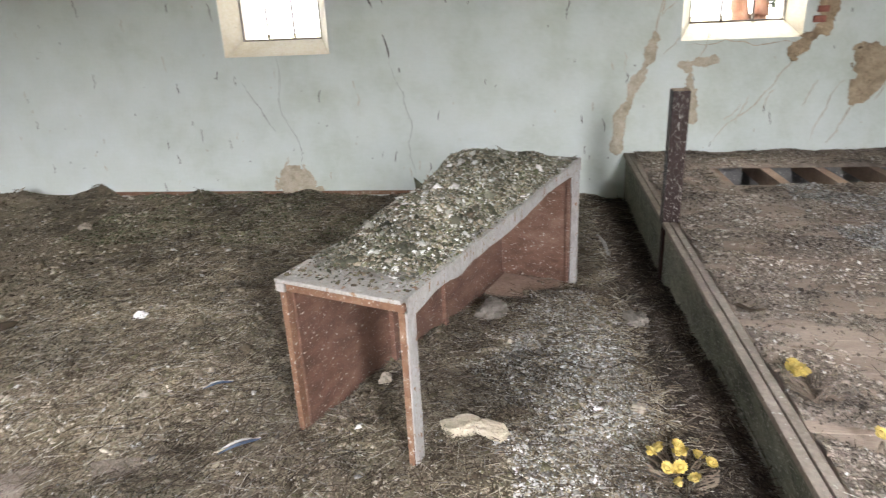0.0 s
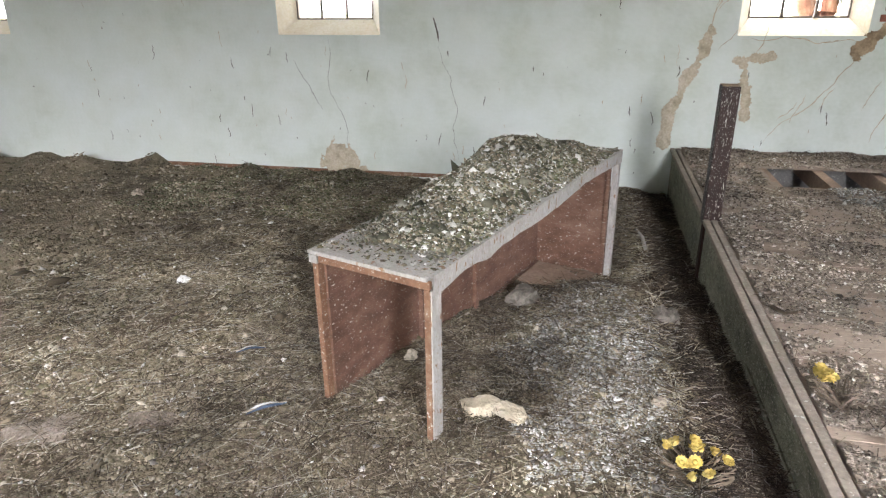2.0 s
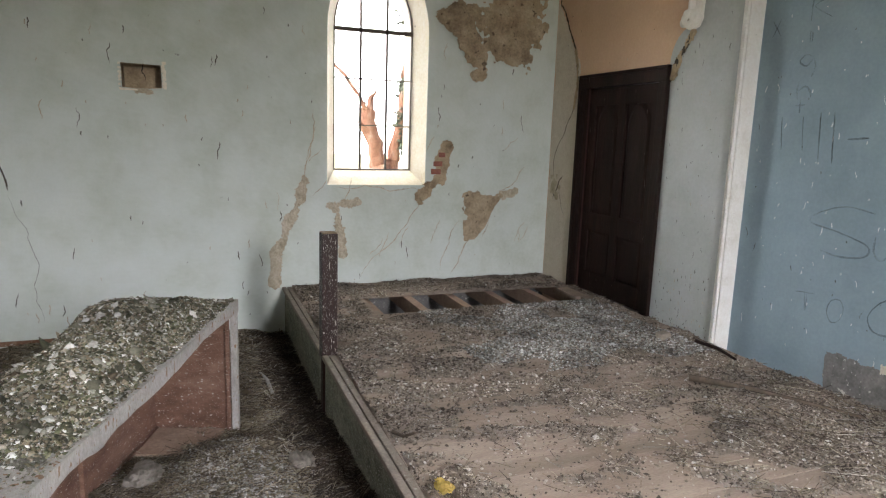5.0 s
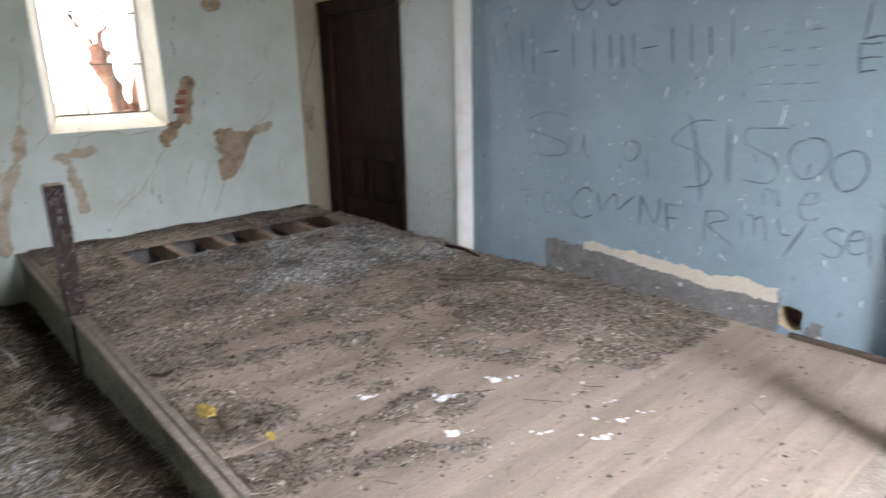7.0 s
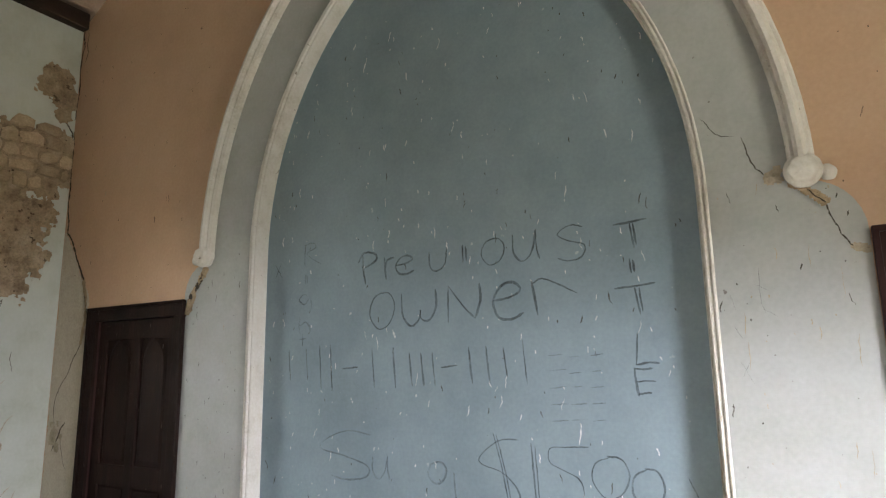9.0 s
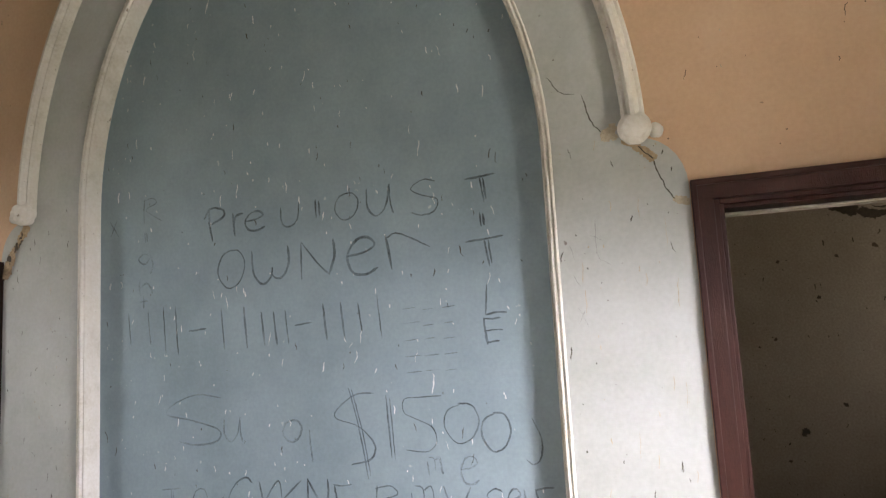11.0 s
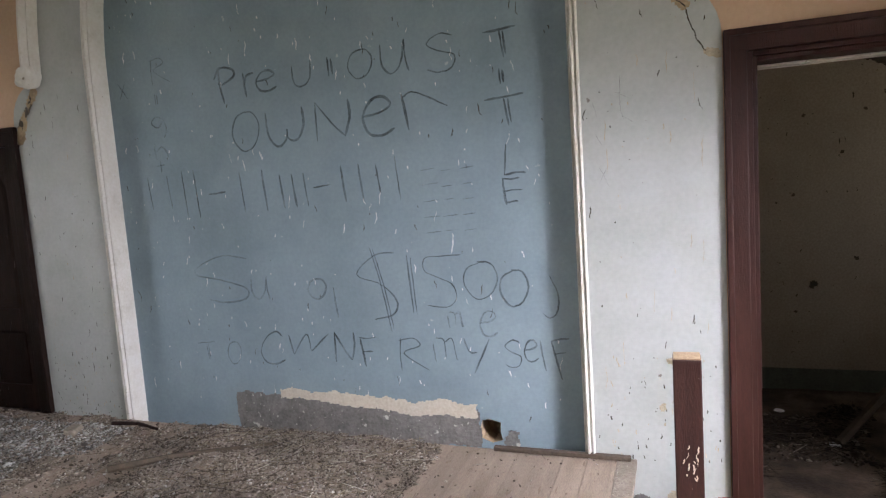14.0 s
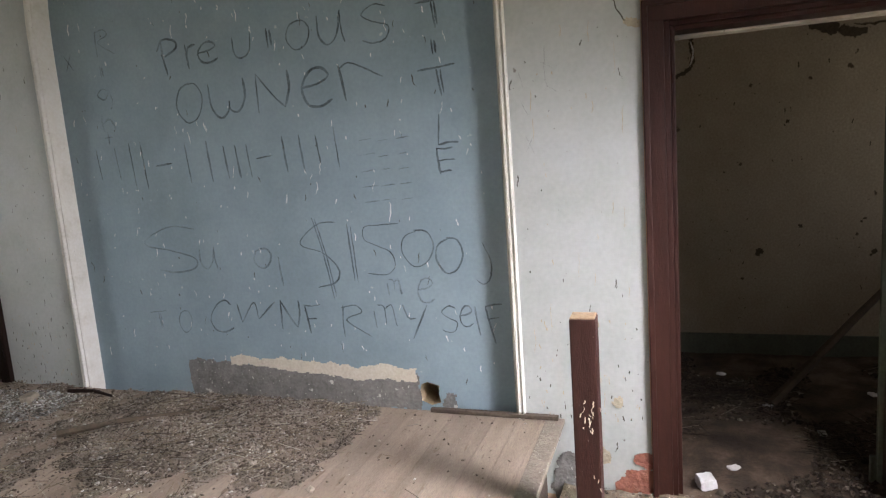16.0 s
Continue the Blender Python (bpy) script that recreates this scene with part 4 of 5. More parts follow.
crack("crack", [(-.14, 4.05), (-.02, 3.9), (-.03, 3.6)], NORTH, .012, M_CRACK, W, seed=12)
for i in range(260):
    a, b = rs.uniform(-9.5, -.3), rs.uniform(-.25, 3.6)
    if any(abs(a - c) < .62 and b > .9 for c in WIN_X):
        continue
    ln = rs.choice((.02, .03, .05, .09, .16)) * rs.uniform(.6, 1.2)
    crack("mark", [(a, b), (a + rs.uniform(-.2, .2) * ln, b - ln)], NORTH, rs.uniform(.003, .0065), M_CRACK if rs.random() < .6 else M_PATCH, W, lift=.003, seed=i, wander=.05)
for i in range(14):
    a, b = rs.uniform(-2.6, -.2), rs.uniform(.2, 1.9)
    crack("drip", [(a, b), (a - .05 - .1 * rs.random(), b - .12 - .2 * rs.random())], NORTH, .005, M_PATCH, W, lift=.003, seed=i + 50)
# red-brown line of old floor level at the wall foot
bm = bmesh.new()
box(bm, (-8.6, -.010, -.39), (-3.9, .02, -.348), .004)
part("floor_edge_strip", bm, M_EDGE, W, "red-brown strip along the wall foot")
bm = bmesh.new()
box(bm, (-4.20, -.008, 1.785), (-4.06, .002, 1.80), .003)
part("vent_sill", bm, M_REVEAL, W)
loss("plaster_loss", along([(-3.852, 1.82), (-3.85, 2.02)], .022, 6) + along([(-4.195, 1.80), (-4.197, 2.0)], .016, 6), NORTH, M_REVEAL, "pale chipped edge of the vent opening", W, lift=.003, deep=.004, k=17)
loss("plaster_loss", along([(-4.06, 1.785), (-3.96, 1.78)], .02, 4), NORTH, M_PATCH, "chipped plaster under the vent opening", W, lift=.003, deep=.004, k=18)

E_ = wall_east
band_loss("plaster_loss", -.53, -.004, lambda a: .0, lambda a: 2.87 + 1.5 * (a + .06), EAST, M_CREAM, "peach paint worn to cream plaster beside the door", E_, .002, cell=.012, rough=.03, deep=.003, k=8)
loss("plaster_loss", along([(-.40, 2.38), (-.455, 2.22), (-.475, 2.02), (-.43, 1.82)], .024, 9), EAST, M_STONE, "broken edge along the crack", E_, lift=.006, k=9)
loss("plaster_loss", [(-.16, 1.02, .09), (-.10, 1.10, .05), (-.24, 1.0, .05), (-.2, .9, .05)], EAST, M_PATCH, "chipped plaster beside the door", E_, lift=.006, k=10)
crack("crack", [(-.03, 5.0), (-.06, 4.82), (-.02, 4.64), (-.012, 4.2), (-.02, 3.7), (-.018, 3.42), (-.03, 3.1), (-.06, 2.87)], EAST, .013, M_CRACK, E_, seed=20, taper=False)
crack("crack", [(-.10, 5.0), (-.13, 4.75), (-.08, 4.62)], EAST, .006, M_CRACK, E_, seed=26)
crack("crack", [(-.06, 2.87), (-.22, 2.68), (-.34, 2.48), (-.42, 2.30), (-.455, 2.18), (-.475, 2.06)], EAST, .015, M_CRACK, E_, seed=21, taper=False)
crack("crack", [(-.47, 2.05), (-.42, 1.80), (-.30, 1.62), (-.18, 1.45), (-.11, 1.32), (-.10, 1.18), (-.14, 1.10)], EAST, .006, M_CRACK, E_, seed=22, lift=.007)
crack("crack", [(-.30, 1.12), (-.20, .98), (-.12, .86)], EAST, .010, M_CRACK, E_, seed=23, lift=.009)
crack("crack", [(-.22, 1.0), (-.30, .82), (-.36, .72)], EAST, .004, M_CRACK, E_, seed=27, lift=.007)
crack("gap", [(-2.06, 2.38), (-2.0, 2.25), (-1.88, 2.12), (-1.845, 1.98)], EAST, .03, M_CRACK, E_, seed=24, wander=.02, lift=.012)
loss("plaster_loss", along([(-2.05, 2.33), (-1.93, 2.17), (-1.86, 2.02)], .035), EAST, M_STONE, "broken edge by the arch foot", E_, lift=.007)
crack("crack", [(-5.80, 2.80), (-5.84, 2.74), (-5.89, 2.69), (-5.95, 2.68)], EAST, .0028, M_CRACK, E_, seed=25, lift=.008)
crack("crack", [(-5.98, 2.67), (-6.0, 2.58), (-6.035, 2.49), (-6.08, 2.43)], EAST, .004, M_CRACK, E_, seed=28, lift=.008)
loss("plaster_loss", [(-6.09, 2.43, .045), (-6.13, 2.42, .03), (-6.12, 2.46, .025)], EAST, M_PATCH, "chipped plaster along the crack", E_, lift=.007)
loss("plaster_loss", along([(-6.19, 2.385), (-6.25, 2.34), (-6.31, 2.29)], .03, 4), EAST, M_STONE, "broken plaster under the boss", E_, lift=.007, k=12)
crack("crack", [(-6.17, 2.40), (-6.25, 2.35), (-6.31, 2.285), (-6.33, 2.20), (-6.36, 2.12), (-6.39, 2.07), (-6.46, 2.05)], EAST, .0042, M_CRACK, E_, seed=29, lift=.013)
loss("plaster_loss", [(-6.42, 2.06, .03), (-6.45, 2.05, .03)], EAST, M_PATCH, "chipped plaster at the door frame", E_, lift=.007, k=13)
loss("plaster_loss", [(-6.40, -.32, .10), (-6.33, -.38, .10), (-6.44, -.20, .06)], EAST, M_BRICK, "bare brick at the wall foot", E_, lift=.007, deep=.012, cell=.005, rough=.45)
loss("plaster_loss", [(-6.04, -.26, .09), (-6.02, -.36, .12), (-6.10, -.38, .08)], EAST, M_CEMENT, "crumbling render at the wall foot", E_, lift=.007, deep=.012, cell=.005, rough=.5)
loss("plaster_loss", [(-6.22, -.20, .06), (-6.17, -.24, .05)], EAST, M_PATCH, "chipped plaster", E_, lift=.008)
loss("plaster_loss", [(-6.2, .55, .03), (-6.3, .12, .035), (-6.15, .3, .025)], EAST, M_PATCH, "chipped plaster", E_, lift=.008)
for i in range(260):
    a, b = rs.choice(((rs.uniform(-2.48, -1.88), rs.uniform(.05, 2.6)), (rs.uniform(-6.42, -5.82), rs.uniform(-.2, 2.7)), (rs.uniform(-1.9, -.1), rs.uniform(2.2, 4.8)), (rs.uniform(-8, -6.4), rs.uniform(2.2, 4.0))))
    ln = rs.choice((.006, .01, .015, .025, .05)) * rs.uniform(.6, 1.3)
    crack("mark", [(a, b), (a + rs.uniform(-.3, .3) * ln, b - ln)], EAST, rs.uniform(.002, .0045), M_CRACK if rs.random() < .7 else M_PATCH, E_, lift=.008, seed=i, wander=.05)

for i in range(150):
    north = rs.random() < .6
    a, b = (rs.uniform(-2.52, -1.9) if north else rs.uniform(-6.44, -5.86)), .03 + .55 * rs.random() ** 2
    crack("mark", [(a, b), (a + rs.uniform(-.006, .006), b - rs.uniform(.006, .03))], EAST, rs.uniform(.002, .005), M_CRACK if rs.random() < .5 else M_PATCH, E_, lift=.008, seed=i, wander=.05)
for i in range(13):
    a, b = rs.uniform(-6.40, -5.86), rs.uniform(.1, 2.3)
    crack("drip", [(a, b), (a + .004, b - rs.uniform(.05, .16))], EAST, rs.uniform(.0012, .003), M_PATCH, E_, lift=.008, seed=i + 90, wander=.02)

# foot of the blue panel
B_ = blue_panel
band_loss("plaster_loss", -5.14, -3.40, lambda a: -.05, lambda a: .21 - .03 * smooth(-3.6, -5.0, a), BLUE, M_CEMENT, "bare grey cement strip", B_, .003)
band_loss("plaster_loss", -5.13, -3.75, lambda a: .185 - .055 * smooth(-3.8, -4.9, a), lambda a: .255 - .04 * smooth(-3.7, -5.0, a), BLUE, M_CREAM, "bare cream strip", B_, .0075, deep=.002, k=4)
loss("plaster_loss", [(-5.31, .0, .05), (-5.32, .05, .035)], BLUE, M_CEMENT, "broken edge of the hole", B_, lift=.003, deep=.006)
for i in range(430):
    a, b = rs.uniform(-5.65, -2.65), rs.uniform(.15, 4.0)
    ln = rs.choice((.012, .02, .035, .07)) * rs.uniform(.5, 1.2)
    crack("scuff", [(a, b), (a + rs.uniform(-.4, .4) * ln, b - ln)], BLUE, rs.uniform(.0015, .0048), M_FEATHER if rs.random() < .68 else M_CRACK, B_, lift=.003, seed=i, wander=.05)

# ---- writing on the blue panel ----


GLYPH = {}
GLYPH["P"] = [[(.26, .93), (.28, .5), (.42, 0)], [(0, .70), (.32, .99), (.92, .93), (.97, .72), (.36, .52)]]
GLYPH["r"] = [[(.16, 1), (.22, .5), (.30, 0)], [(.22, .5), (.42, .86), (1, .95)]]
GLYPH["R"] = [[(.16, 1), (.12, .5), (.14, 0)], [(.10, .92), (.55, 1), (.74, .78), (.25, .52), (1, .02)]]
GLYPH["e"] = [[(.05, .52), (.6, .60), (.92, .78), (.70, 1), (.32, .92), (.06, .5), (.22, .08), (.62, 0), (1, .16)]]
GLYPH["u"] = [[(0, .92), (.02, .3), (.35, 0), (.72, .3), (.88, 1)], [(.88, 1), (.90, .4), (1, .02)]]
GLYPH["v"] = [[(0, .85), (.06, .2), (.42, 0), (.86, .28), (.96, 1)]]
GLYPH["i"] = [[(.2, 1), (.3, 0)], [(.66, .9), (.8, .08)]]
GLYPH["o"] = [[(.55, 1), (.16, .84), (0, .4), (.34, .02), (.8, .16), (1, .62), (.78, .95), (.46, .97)]]
GLYPH["s"] = [[(.95, .92), (.5, 1), (.06, .78), (.45, .56), (.98, .40), (.86, .08), (.42, 0), (.04, .10)]]
GLYPH["w"] = [[(0, .95), (.05, .3), (.28, 0), (.5, .18), (.54, .44), (.56, .2), (.78, .14), (.97, .5), (.96, 1)]]
GLYPH["N"] = [[(.04, 0), (.05, .98)], [(.05, .98), (.5, .4), (.82, .08)], [(.82, .08), (.98, .55), (.96, .98)]]
GLYPH["n"] = [[(.12, 0), (0, .98)], [(.02, .9), (.3, 1), (1, .55)]]
GLYPH["T"] = [[(0, .90), (.5, .94), (1, 1)], [(.50, .90), (.54, .5), (.60, 0)], [(.60, .88), (.66, .1)]]
GLYPH["L"] = [[(.16, 1), (.04, .06)], [(.04, .06), (.5, .12), (1, .10)]]
GLYPH["E"] = [[(.06, 1), (.12, .5), (.2, 0)], [(.06, .97), (.5, .94), (.9, .98)], [(.1, .5), (.6, .54), (1, .52)], [(.18, .06), (.5, .12), (.8, .12)]]
GLYPH["F"] = [[(.06, .95), (.18, .5), (.30, 0)], [(0, .97), (.5, .94), (1, 1)], [(.22, .5), (.75, .52)]]
GLYPH["g"] = [[(.7, .9), (.3, 1), (0, .72), (.4, .5), (.72, .8)], [(.72, .92), (.9, .4), (.72, 0)]]
GLYPH["h"] = [[(.06, 1), (0, .5), (.1, 0)], [(.06, .45), (.55, .68), (.9, .4), (1, .05)]]
GLYPH["t"] = [[(.46, 1), (.52, 0)], [(0, .55), (1, .62)]]
GLYPH["x"] = [[(0, .95), (1, 0)], [(.85, 1), (.1, .02)]]
GLYPH["S"] = [[(1, .93), (.55, 1), (.10, .78), (.04, .60), (.5, .48), (.95, .30), (.92, .08), (.55, 0), (.25, .06)]]
GLYPH["$"] = [[(1, .97), (.55, .95), (.08, .74), (.10, .62), (.6, .52), (.98, .28), (.88, .08), (.40, 0)], [(.40, 1.05), (.62, .5), (.80, -.18)], [(.47, 1.03), (.70, .45), (.86, -.14)]]
GLYPH["1"] = [[(0, 1), (.5, .02)], [(.55, .95), (1, 0)]]
GLYPH["5"] = [[(1, 1), (.5, .98), (.06, .95), (.02, .72), (.3, .60), (.72, .46), (.84, .2), (.6, .02), (.05, .04)]]
GLYPH["0"] = [[(.5, .98), (.1, .8), (.02, .4), (.35, .02), (.78, .14), (1, .56), (.82, .94), (.42, 1)]]
GLYPH[")"] = [[(.5, 1), (1, .55), (.88, .14), (.4, 0), (0, .10)]]
GLYPH["l"] = [[(.1, 1), (.4, .5), (.9, 0)]]
GLYPH["m"] = [[(.08, .0), (0, .7)], [(.14, .95), (.45, .85), (.5, .2)], [(.5, .8), (.78, .92), (.92, .2), (1, .1)]]
GLYPH["C"] = [[(.95, .85), (.72, 1), (.30, .82), (.02, .4), (.2, .06), (.6, 0), (1, .14)]]
GLYPH["W"] = [[(0, .9), (.10, .1)], [(.10, .1), (.45, .95), (.55, .25)], [(.55, .25), (1, 1)]]
GLYPH["y"] = [[(0, 1), (.2, .62), (.5, .6)], [(1, 1), (.68, .5), (.35, 0)]]
GLYPH["f"] = [[(.06, .95), (.28, .5), (.55, 0)], [(.05, .93), (.5, .98), (1, 1)], [(.2, .62), (.8, .66)]]


def ribbon(bm, pts, width, rng):
    """A hand-drawn stroke: a soft curve through the points, of uneven width, lying on the blue panel."""
    P = [Vector(p) for p in pts]
    P = [2 * P[0] - P[1]] + P + [2 * P[-1] - P[-2]]
    line = []
    for i in range(1, len(P) - 2):
        p0, p1, p2, p3 = P[i - 1:i + 3]
        for k in range(8):
            t = k / 8
            line.append(.5 * (2 * p1 + (p2 - p0) * t + (2 * p0 - 5 * p1 + 4 * p2 - p3) * t * t + (3 * p1 - p0 - 3 * p2 + p3) * t ** 3))
    line.append(P[-2])
    rows, n, press = [], len(line), rng.uniform(.75, 1.15)
    for i, p in enumerate(line):
        t = (line[min(n - 1, i + 1)] - line[max(0, i - 1)]).normalized()
        press = min(1.3, max(.55, press + rng.uniform(-.14, .14)))
        s = Vector((-t.y, t.x)) * width * .5 * press * min(1, .45 + min(i, n - 1 - i) / 4)
        q = p + Vector((rng.uniform(-1, 1), rng.uniform(-1, 1))) * .0012
        rows.append([bm.verts.new((BLUE_X - .0035, v.x, v.y)) for v in (q - s, q + s)])
    for r, q in zip(rows, rows[1:]):
        bm.faces.new((r[0], r[1], q[1], q[0]))


def letters(word, spots, mats, label, width=.014):
    """One line of hand writing: every letter in its own place (y, z, width, height)."""
    line = holder("wall_writing", (BLUE_X - .002, spots[0][0], spots[0][1]), label, "graffiti", "scrawled lines")
    rng = random.Random(len(word) + int(spots[0][1] * 100))
    for ch, (y, z, w, h) in zip(word, spots):
        bm = bmesh.new()
        for st in GLYPH[ch]:
            ribbon(bm, [(y - (u - .5) * w, z + (v - .5) * h) for u, v in st], width * .88, rng)
        part("letter", bm, mats, line)
    return line


letters("Previous", ((-3.560, 2.232, 0.156, 0.223), (-3.738, 2.219, 0.096, 0.150), (-3.867, 2.227, 0.156, 0.124), (-4.131, 2.240, 0.138, 0.151), (-4.325, 2.260, 0.049, 0.116), (-4.524, 2.250, 0.159, 0.169), (-4.746, 2.263, 0.170, 0.185), (-5.024, 2.250, 0.175, 0.209)), M_CHAR, "charcoal word Previous scrawled on blue plaster")
letters("owNen", ((-3.687, 1.932, 0.204, 0.252), (-3.980, 1.933, 0.276, 0.229), (-4.312, 1.945, 0.246, 0.239), (-4.610, 1.938, 0.212, 0.223), (-4.911, 1.946, 0.277, 0.213)), M_CHAR, "charcoal word owner scrawled on blue plaster", .016)
letters("TiTLE", ((-5.370, 2.260, 0.183, 0.157), (-5.369, 2.084, 0.038, 0.082), (-5.375, 1.896, 0.222, 0.168), (-5.415, 1.624, 0.127, 0.179), (-5.393, 1.455, 0.115, 0.150)), M_CHAR, "charcoal letters reading TITLE one under another", .013)
letters("Right", ((-3.050, 2.385, 0.168, 0.165), (-3.005, 2.202, 0.033, 0.074), (-3.009, 2.018, 0.133, 0.142), (-3.001, 1.865, 0.110, 0.124), (-2.983, 1.760, 0.072, 0.087)), M_CHARF, "faint charcoal letters one under another on blue plaster", .012)
letters("x", ((-2.729, 2.288, 0.074, 0.113),), M_CHARF, "faint charcoal cross on blue plaster", .010)
letters("Suol", ((-3.377, 0.983, 0.431, 0.314), (-3.680, 0.922, 0.134, 0.148), (-4.104, 0.913, 0.129, 0.132), (-4.229, 0.827, 0.024, 0.195)), M_CHARF, "faint charcoal letters on blue plaster", .012)
letters("$1500)", ((-4.518, 0.931, 0.267, 0.422), (-4.751, 0.934, 0.043, 0.362), (-4.949, 0.951, 0.235, 0.313), (-5.179, 0.954, 0.204, 0.221), (-5.374, 0.907, 0.165, 0.212), (-5.577, 0.858, 0.088, 0.240)), M_CHAR, "charcoal sum of $1500 scrawled on blue plaster", .011)
letters("me", ((-5.013, 0.723, 0.094, 0.103), (-5.210, 0.701, 0.111, 0.148)), M_CHARF, "faint charcoal word me on blue plaster", .011)
letters("To", ((-3.200, 0.489, 0.141, 0.133), (-3.425, 0.481, 0.109, 0.158)), M_CHARF, "faint charcoal word to on blue plaster", .012)
letters("CWNFR", ((-3.728, 0.524, 0.186, 0.218), (-4.008, 0.547, 0.294, 0.158), (-4.264, 0.541, 0.147, 0.197), (-4.429, 0.515, 0.119, 0.191), (-4.723, 0.506, 0.213, 0.201)), M_CHAR, "charcoal word owner in capitals on blue plaster", .012)
letters("myself", ((-4.938, 0.542, 0.156, 0.156), (-5.133, 0.508, 0.157, 0.210), (-5.345, 0.527, 0.099, 0.160), (-5.451, 0.547, 0.084, 0.123), (-5.520, 0.521, 0.032, 0.177), (-5.616, 0.504, 0.106, 0.236)), M_CHAR, "charcoal word myself scrawled on blue plaster", .011)

rb = random.Random(9)
bars = holder("wall_writing", (BLUE_X - .002, -3.0, 1.55), "row of charcoal strokes on blue plaster", "graffiti", "scrawled lines")
for y, z, w, h in ((-2.947, 1.583, 0.205, 0.217), (-3.204, 1.560, 0.122, 0.318), (-3.418, 1.555, 0.139, 0.000), (-3.699, 1.554, 0.214, 0.263), (-3.957, 1.540, 0.111, 0.212), (-4.085, 1.539, 0.000, 0.209), (-4.200, 1.554, 0.122, 0.000), (-4.409, 1.562, 0.149, 0.221), (-4.584, 1.575, 0.000, 0.170), (-4.710, 1.571, 0.000, 0.257)):
    for c in (-w * .4, w * .4) if w and h else (0,):
        bm = bmesh.new()
        ribbon(bm, [(y + c + .01, z + h / 2), (y + c, z), (y + c - .012, z - h / 2)] if h else [(y + w / 2, z - .006), (y - w / 2, z + .006)], .012, rb)
        part("stroke", bm, M_CHAR, bars)
bars = holder("wall_writing", (BLUE_X - .002, -4.95, 1.6), "small faint pencilled lines on blue plaster", "graffiti", "scrawled lines")
for k in range(5):
    for y0 in (-4.86, -4.98, -5.10):
        z = 1.60 - k * .09 + rb.uniform(-.01, .01)
        bm = bmesh.new()
        ribbon(bm, [(y0, z), (y0 - rb.uniform(.06, .11), z + .008)], .006, rb)
        part("stroke", bm, M_CHARF, bars)

for i, (a, b, c, d) in enumerate(((-6.00, 2.0, -6.01, 1.78), (-5.97, 1.92, -6.04, 1.88), (-6.0, 1.8, -6.06, 1.76), (-5.86, 1.88, -5.88, 1.8), (-5.87, 1.72, -5.90, 1.66), (-5.88, 1.55, -5.93, 1.45), (-5.92, 1.55, -5.88, 1.47))):
    crack("pencil_scratch", [(a, b), (c, d)], EAST, .0022, M_CHARF, E_, lift=.008, seed=i + 70, wander=.02)
FACE2 = lambda a, b, d: (-1.015 - d, a, b)
for i in range(26):
    a, b = rs.uniform(-6.345, -6.27) + .03, rs.choice((.5, .48, .46, .44, .3, .2, -.1)) + rs.uniform(-.05, .05)
    crack("spatter", [(a, b), (a + rs.uniform(-.008, .008), b - rs.uniform(.008, .035))], FACE2, rs.uniform(.0012, .0036), M_CREAM, post_south, lift=.0015, seed=i + 80, wander=.05)

# ---- loose things on the lower floor and the platform ----


def lump(name, x, y, z, sx, sy, sz, mats, label, category, turn=0, seed=0, cut=0.0, group=""):
    bm = bmesh.new()
    bmesh.ops.create_icosphere(bm, subdivisions=3, radius=1)
    for v in bm.verts:
        d = v.co.copy()
        v.co *= 1 + .38 * noise.noise(d * 1.6 + Vector((seed * 3.1, 0, 0))) + .20 * noise.noise(d * 4 + Vector((0, seed * 2.3, 0)))
        if cut:
            for i in range(3):
                v.co[i] = max(-cut, min(cut, v.co[i]))
    bmesh.ops.transform(bm, matrix=pose(x, y, z, 0, 0, turn) @ Matrix.Diagonal((sx, sy, sz, 1)), verts=bm.verts)
    return thing(name, bm, mats, label, category, group)


G = ground_z
lump("plaster_lump", -3.98, -4.01, G(-3.98, -4.01) + .025, .10, .055, .035, M_PATCH, "buff lump of fallen plaster on the debris", "plaster lump", 20, 1, .8)
lump("plaster_lump", -3.85, -4.05, G(-3.85, -4.05) + .02, .085, .05, .028, M_PATCH, "buff lump of fallen plaster on the debris", "plaster lump", -35, 2, .8)
lump("dry_lump", -3.16, -2.95, G(-3.16, -2.95) + .03, .08, .07, .065, M_DUNG, "grey dried lump of droppings by the platform", "lump", 10, 3)
lump("dry_lump", -3.93, -2.82, G(-3.93, -2.82) + .03, .10, .075, .06, M_DUNG, "grey dried lump of droppings under the desk", "lump", 40, 4)
lump("pebble", -4.36, -3.69, G(-4.36, -3.69) + .02, .03, .025, .035, M_LUMP, "pale buff stone under the desk", "stone", 40, 5)
lump("pebble", -6.05, -2.95, G(-6.05, -2.95) + .015, .04, .03, .03, M_WHITE, "pale stone on the debris", "stone", 0, 6)
lump("pebble", -7.74, -1.12, G(-7.74, -1.12) + .015, .06, .05, .045, M_LUMP, "pale stone on the debris", "stone", 0, 16)
lump("pebble", -3.28, -3.9, G(-3.28, -3.9) + .012, .03, .025, .02, M_LUMP, "buff stone on the debris", "stone", 0, 17)
lump("plaster_slab", -5.62, -4.50, G(-5.62, -4.50) - .004, .15, .12, .022, M_DUST, "pale slab of fallen plaster half buried", "plaster slab", 30, 7)
lump("plaster_slab", -5.25, -4.35, G(-5.25, -4.35) - .006, .12, .08, .024, M_DUST, "buff slab of fallen plaster half buried", "plaster slab", 10, 8)
lump("clod", -4.85, -3.55, G(-4.85, -3.55) + .008, .13, .09, .03, M_SOIL, "brown clod of soil on the debris", "clod", 60, 9)
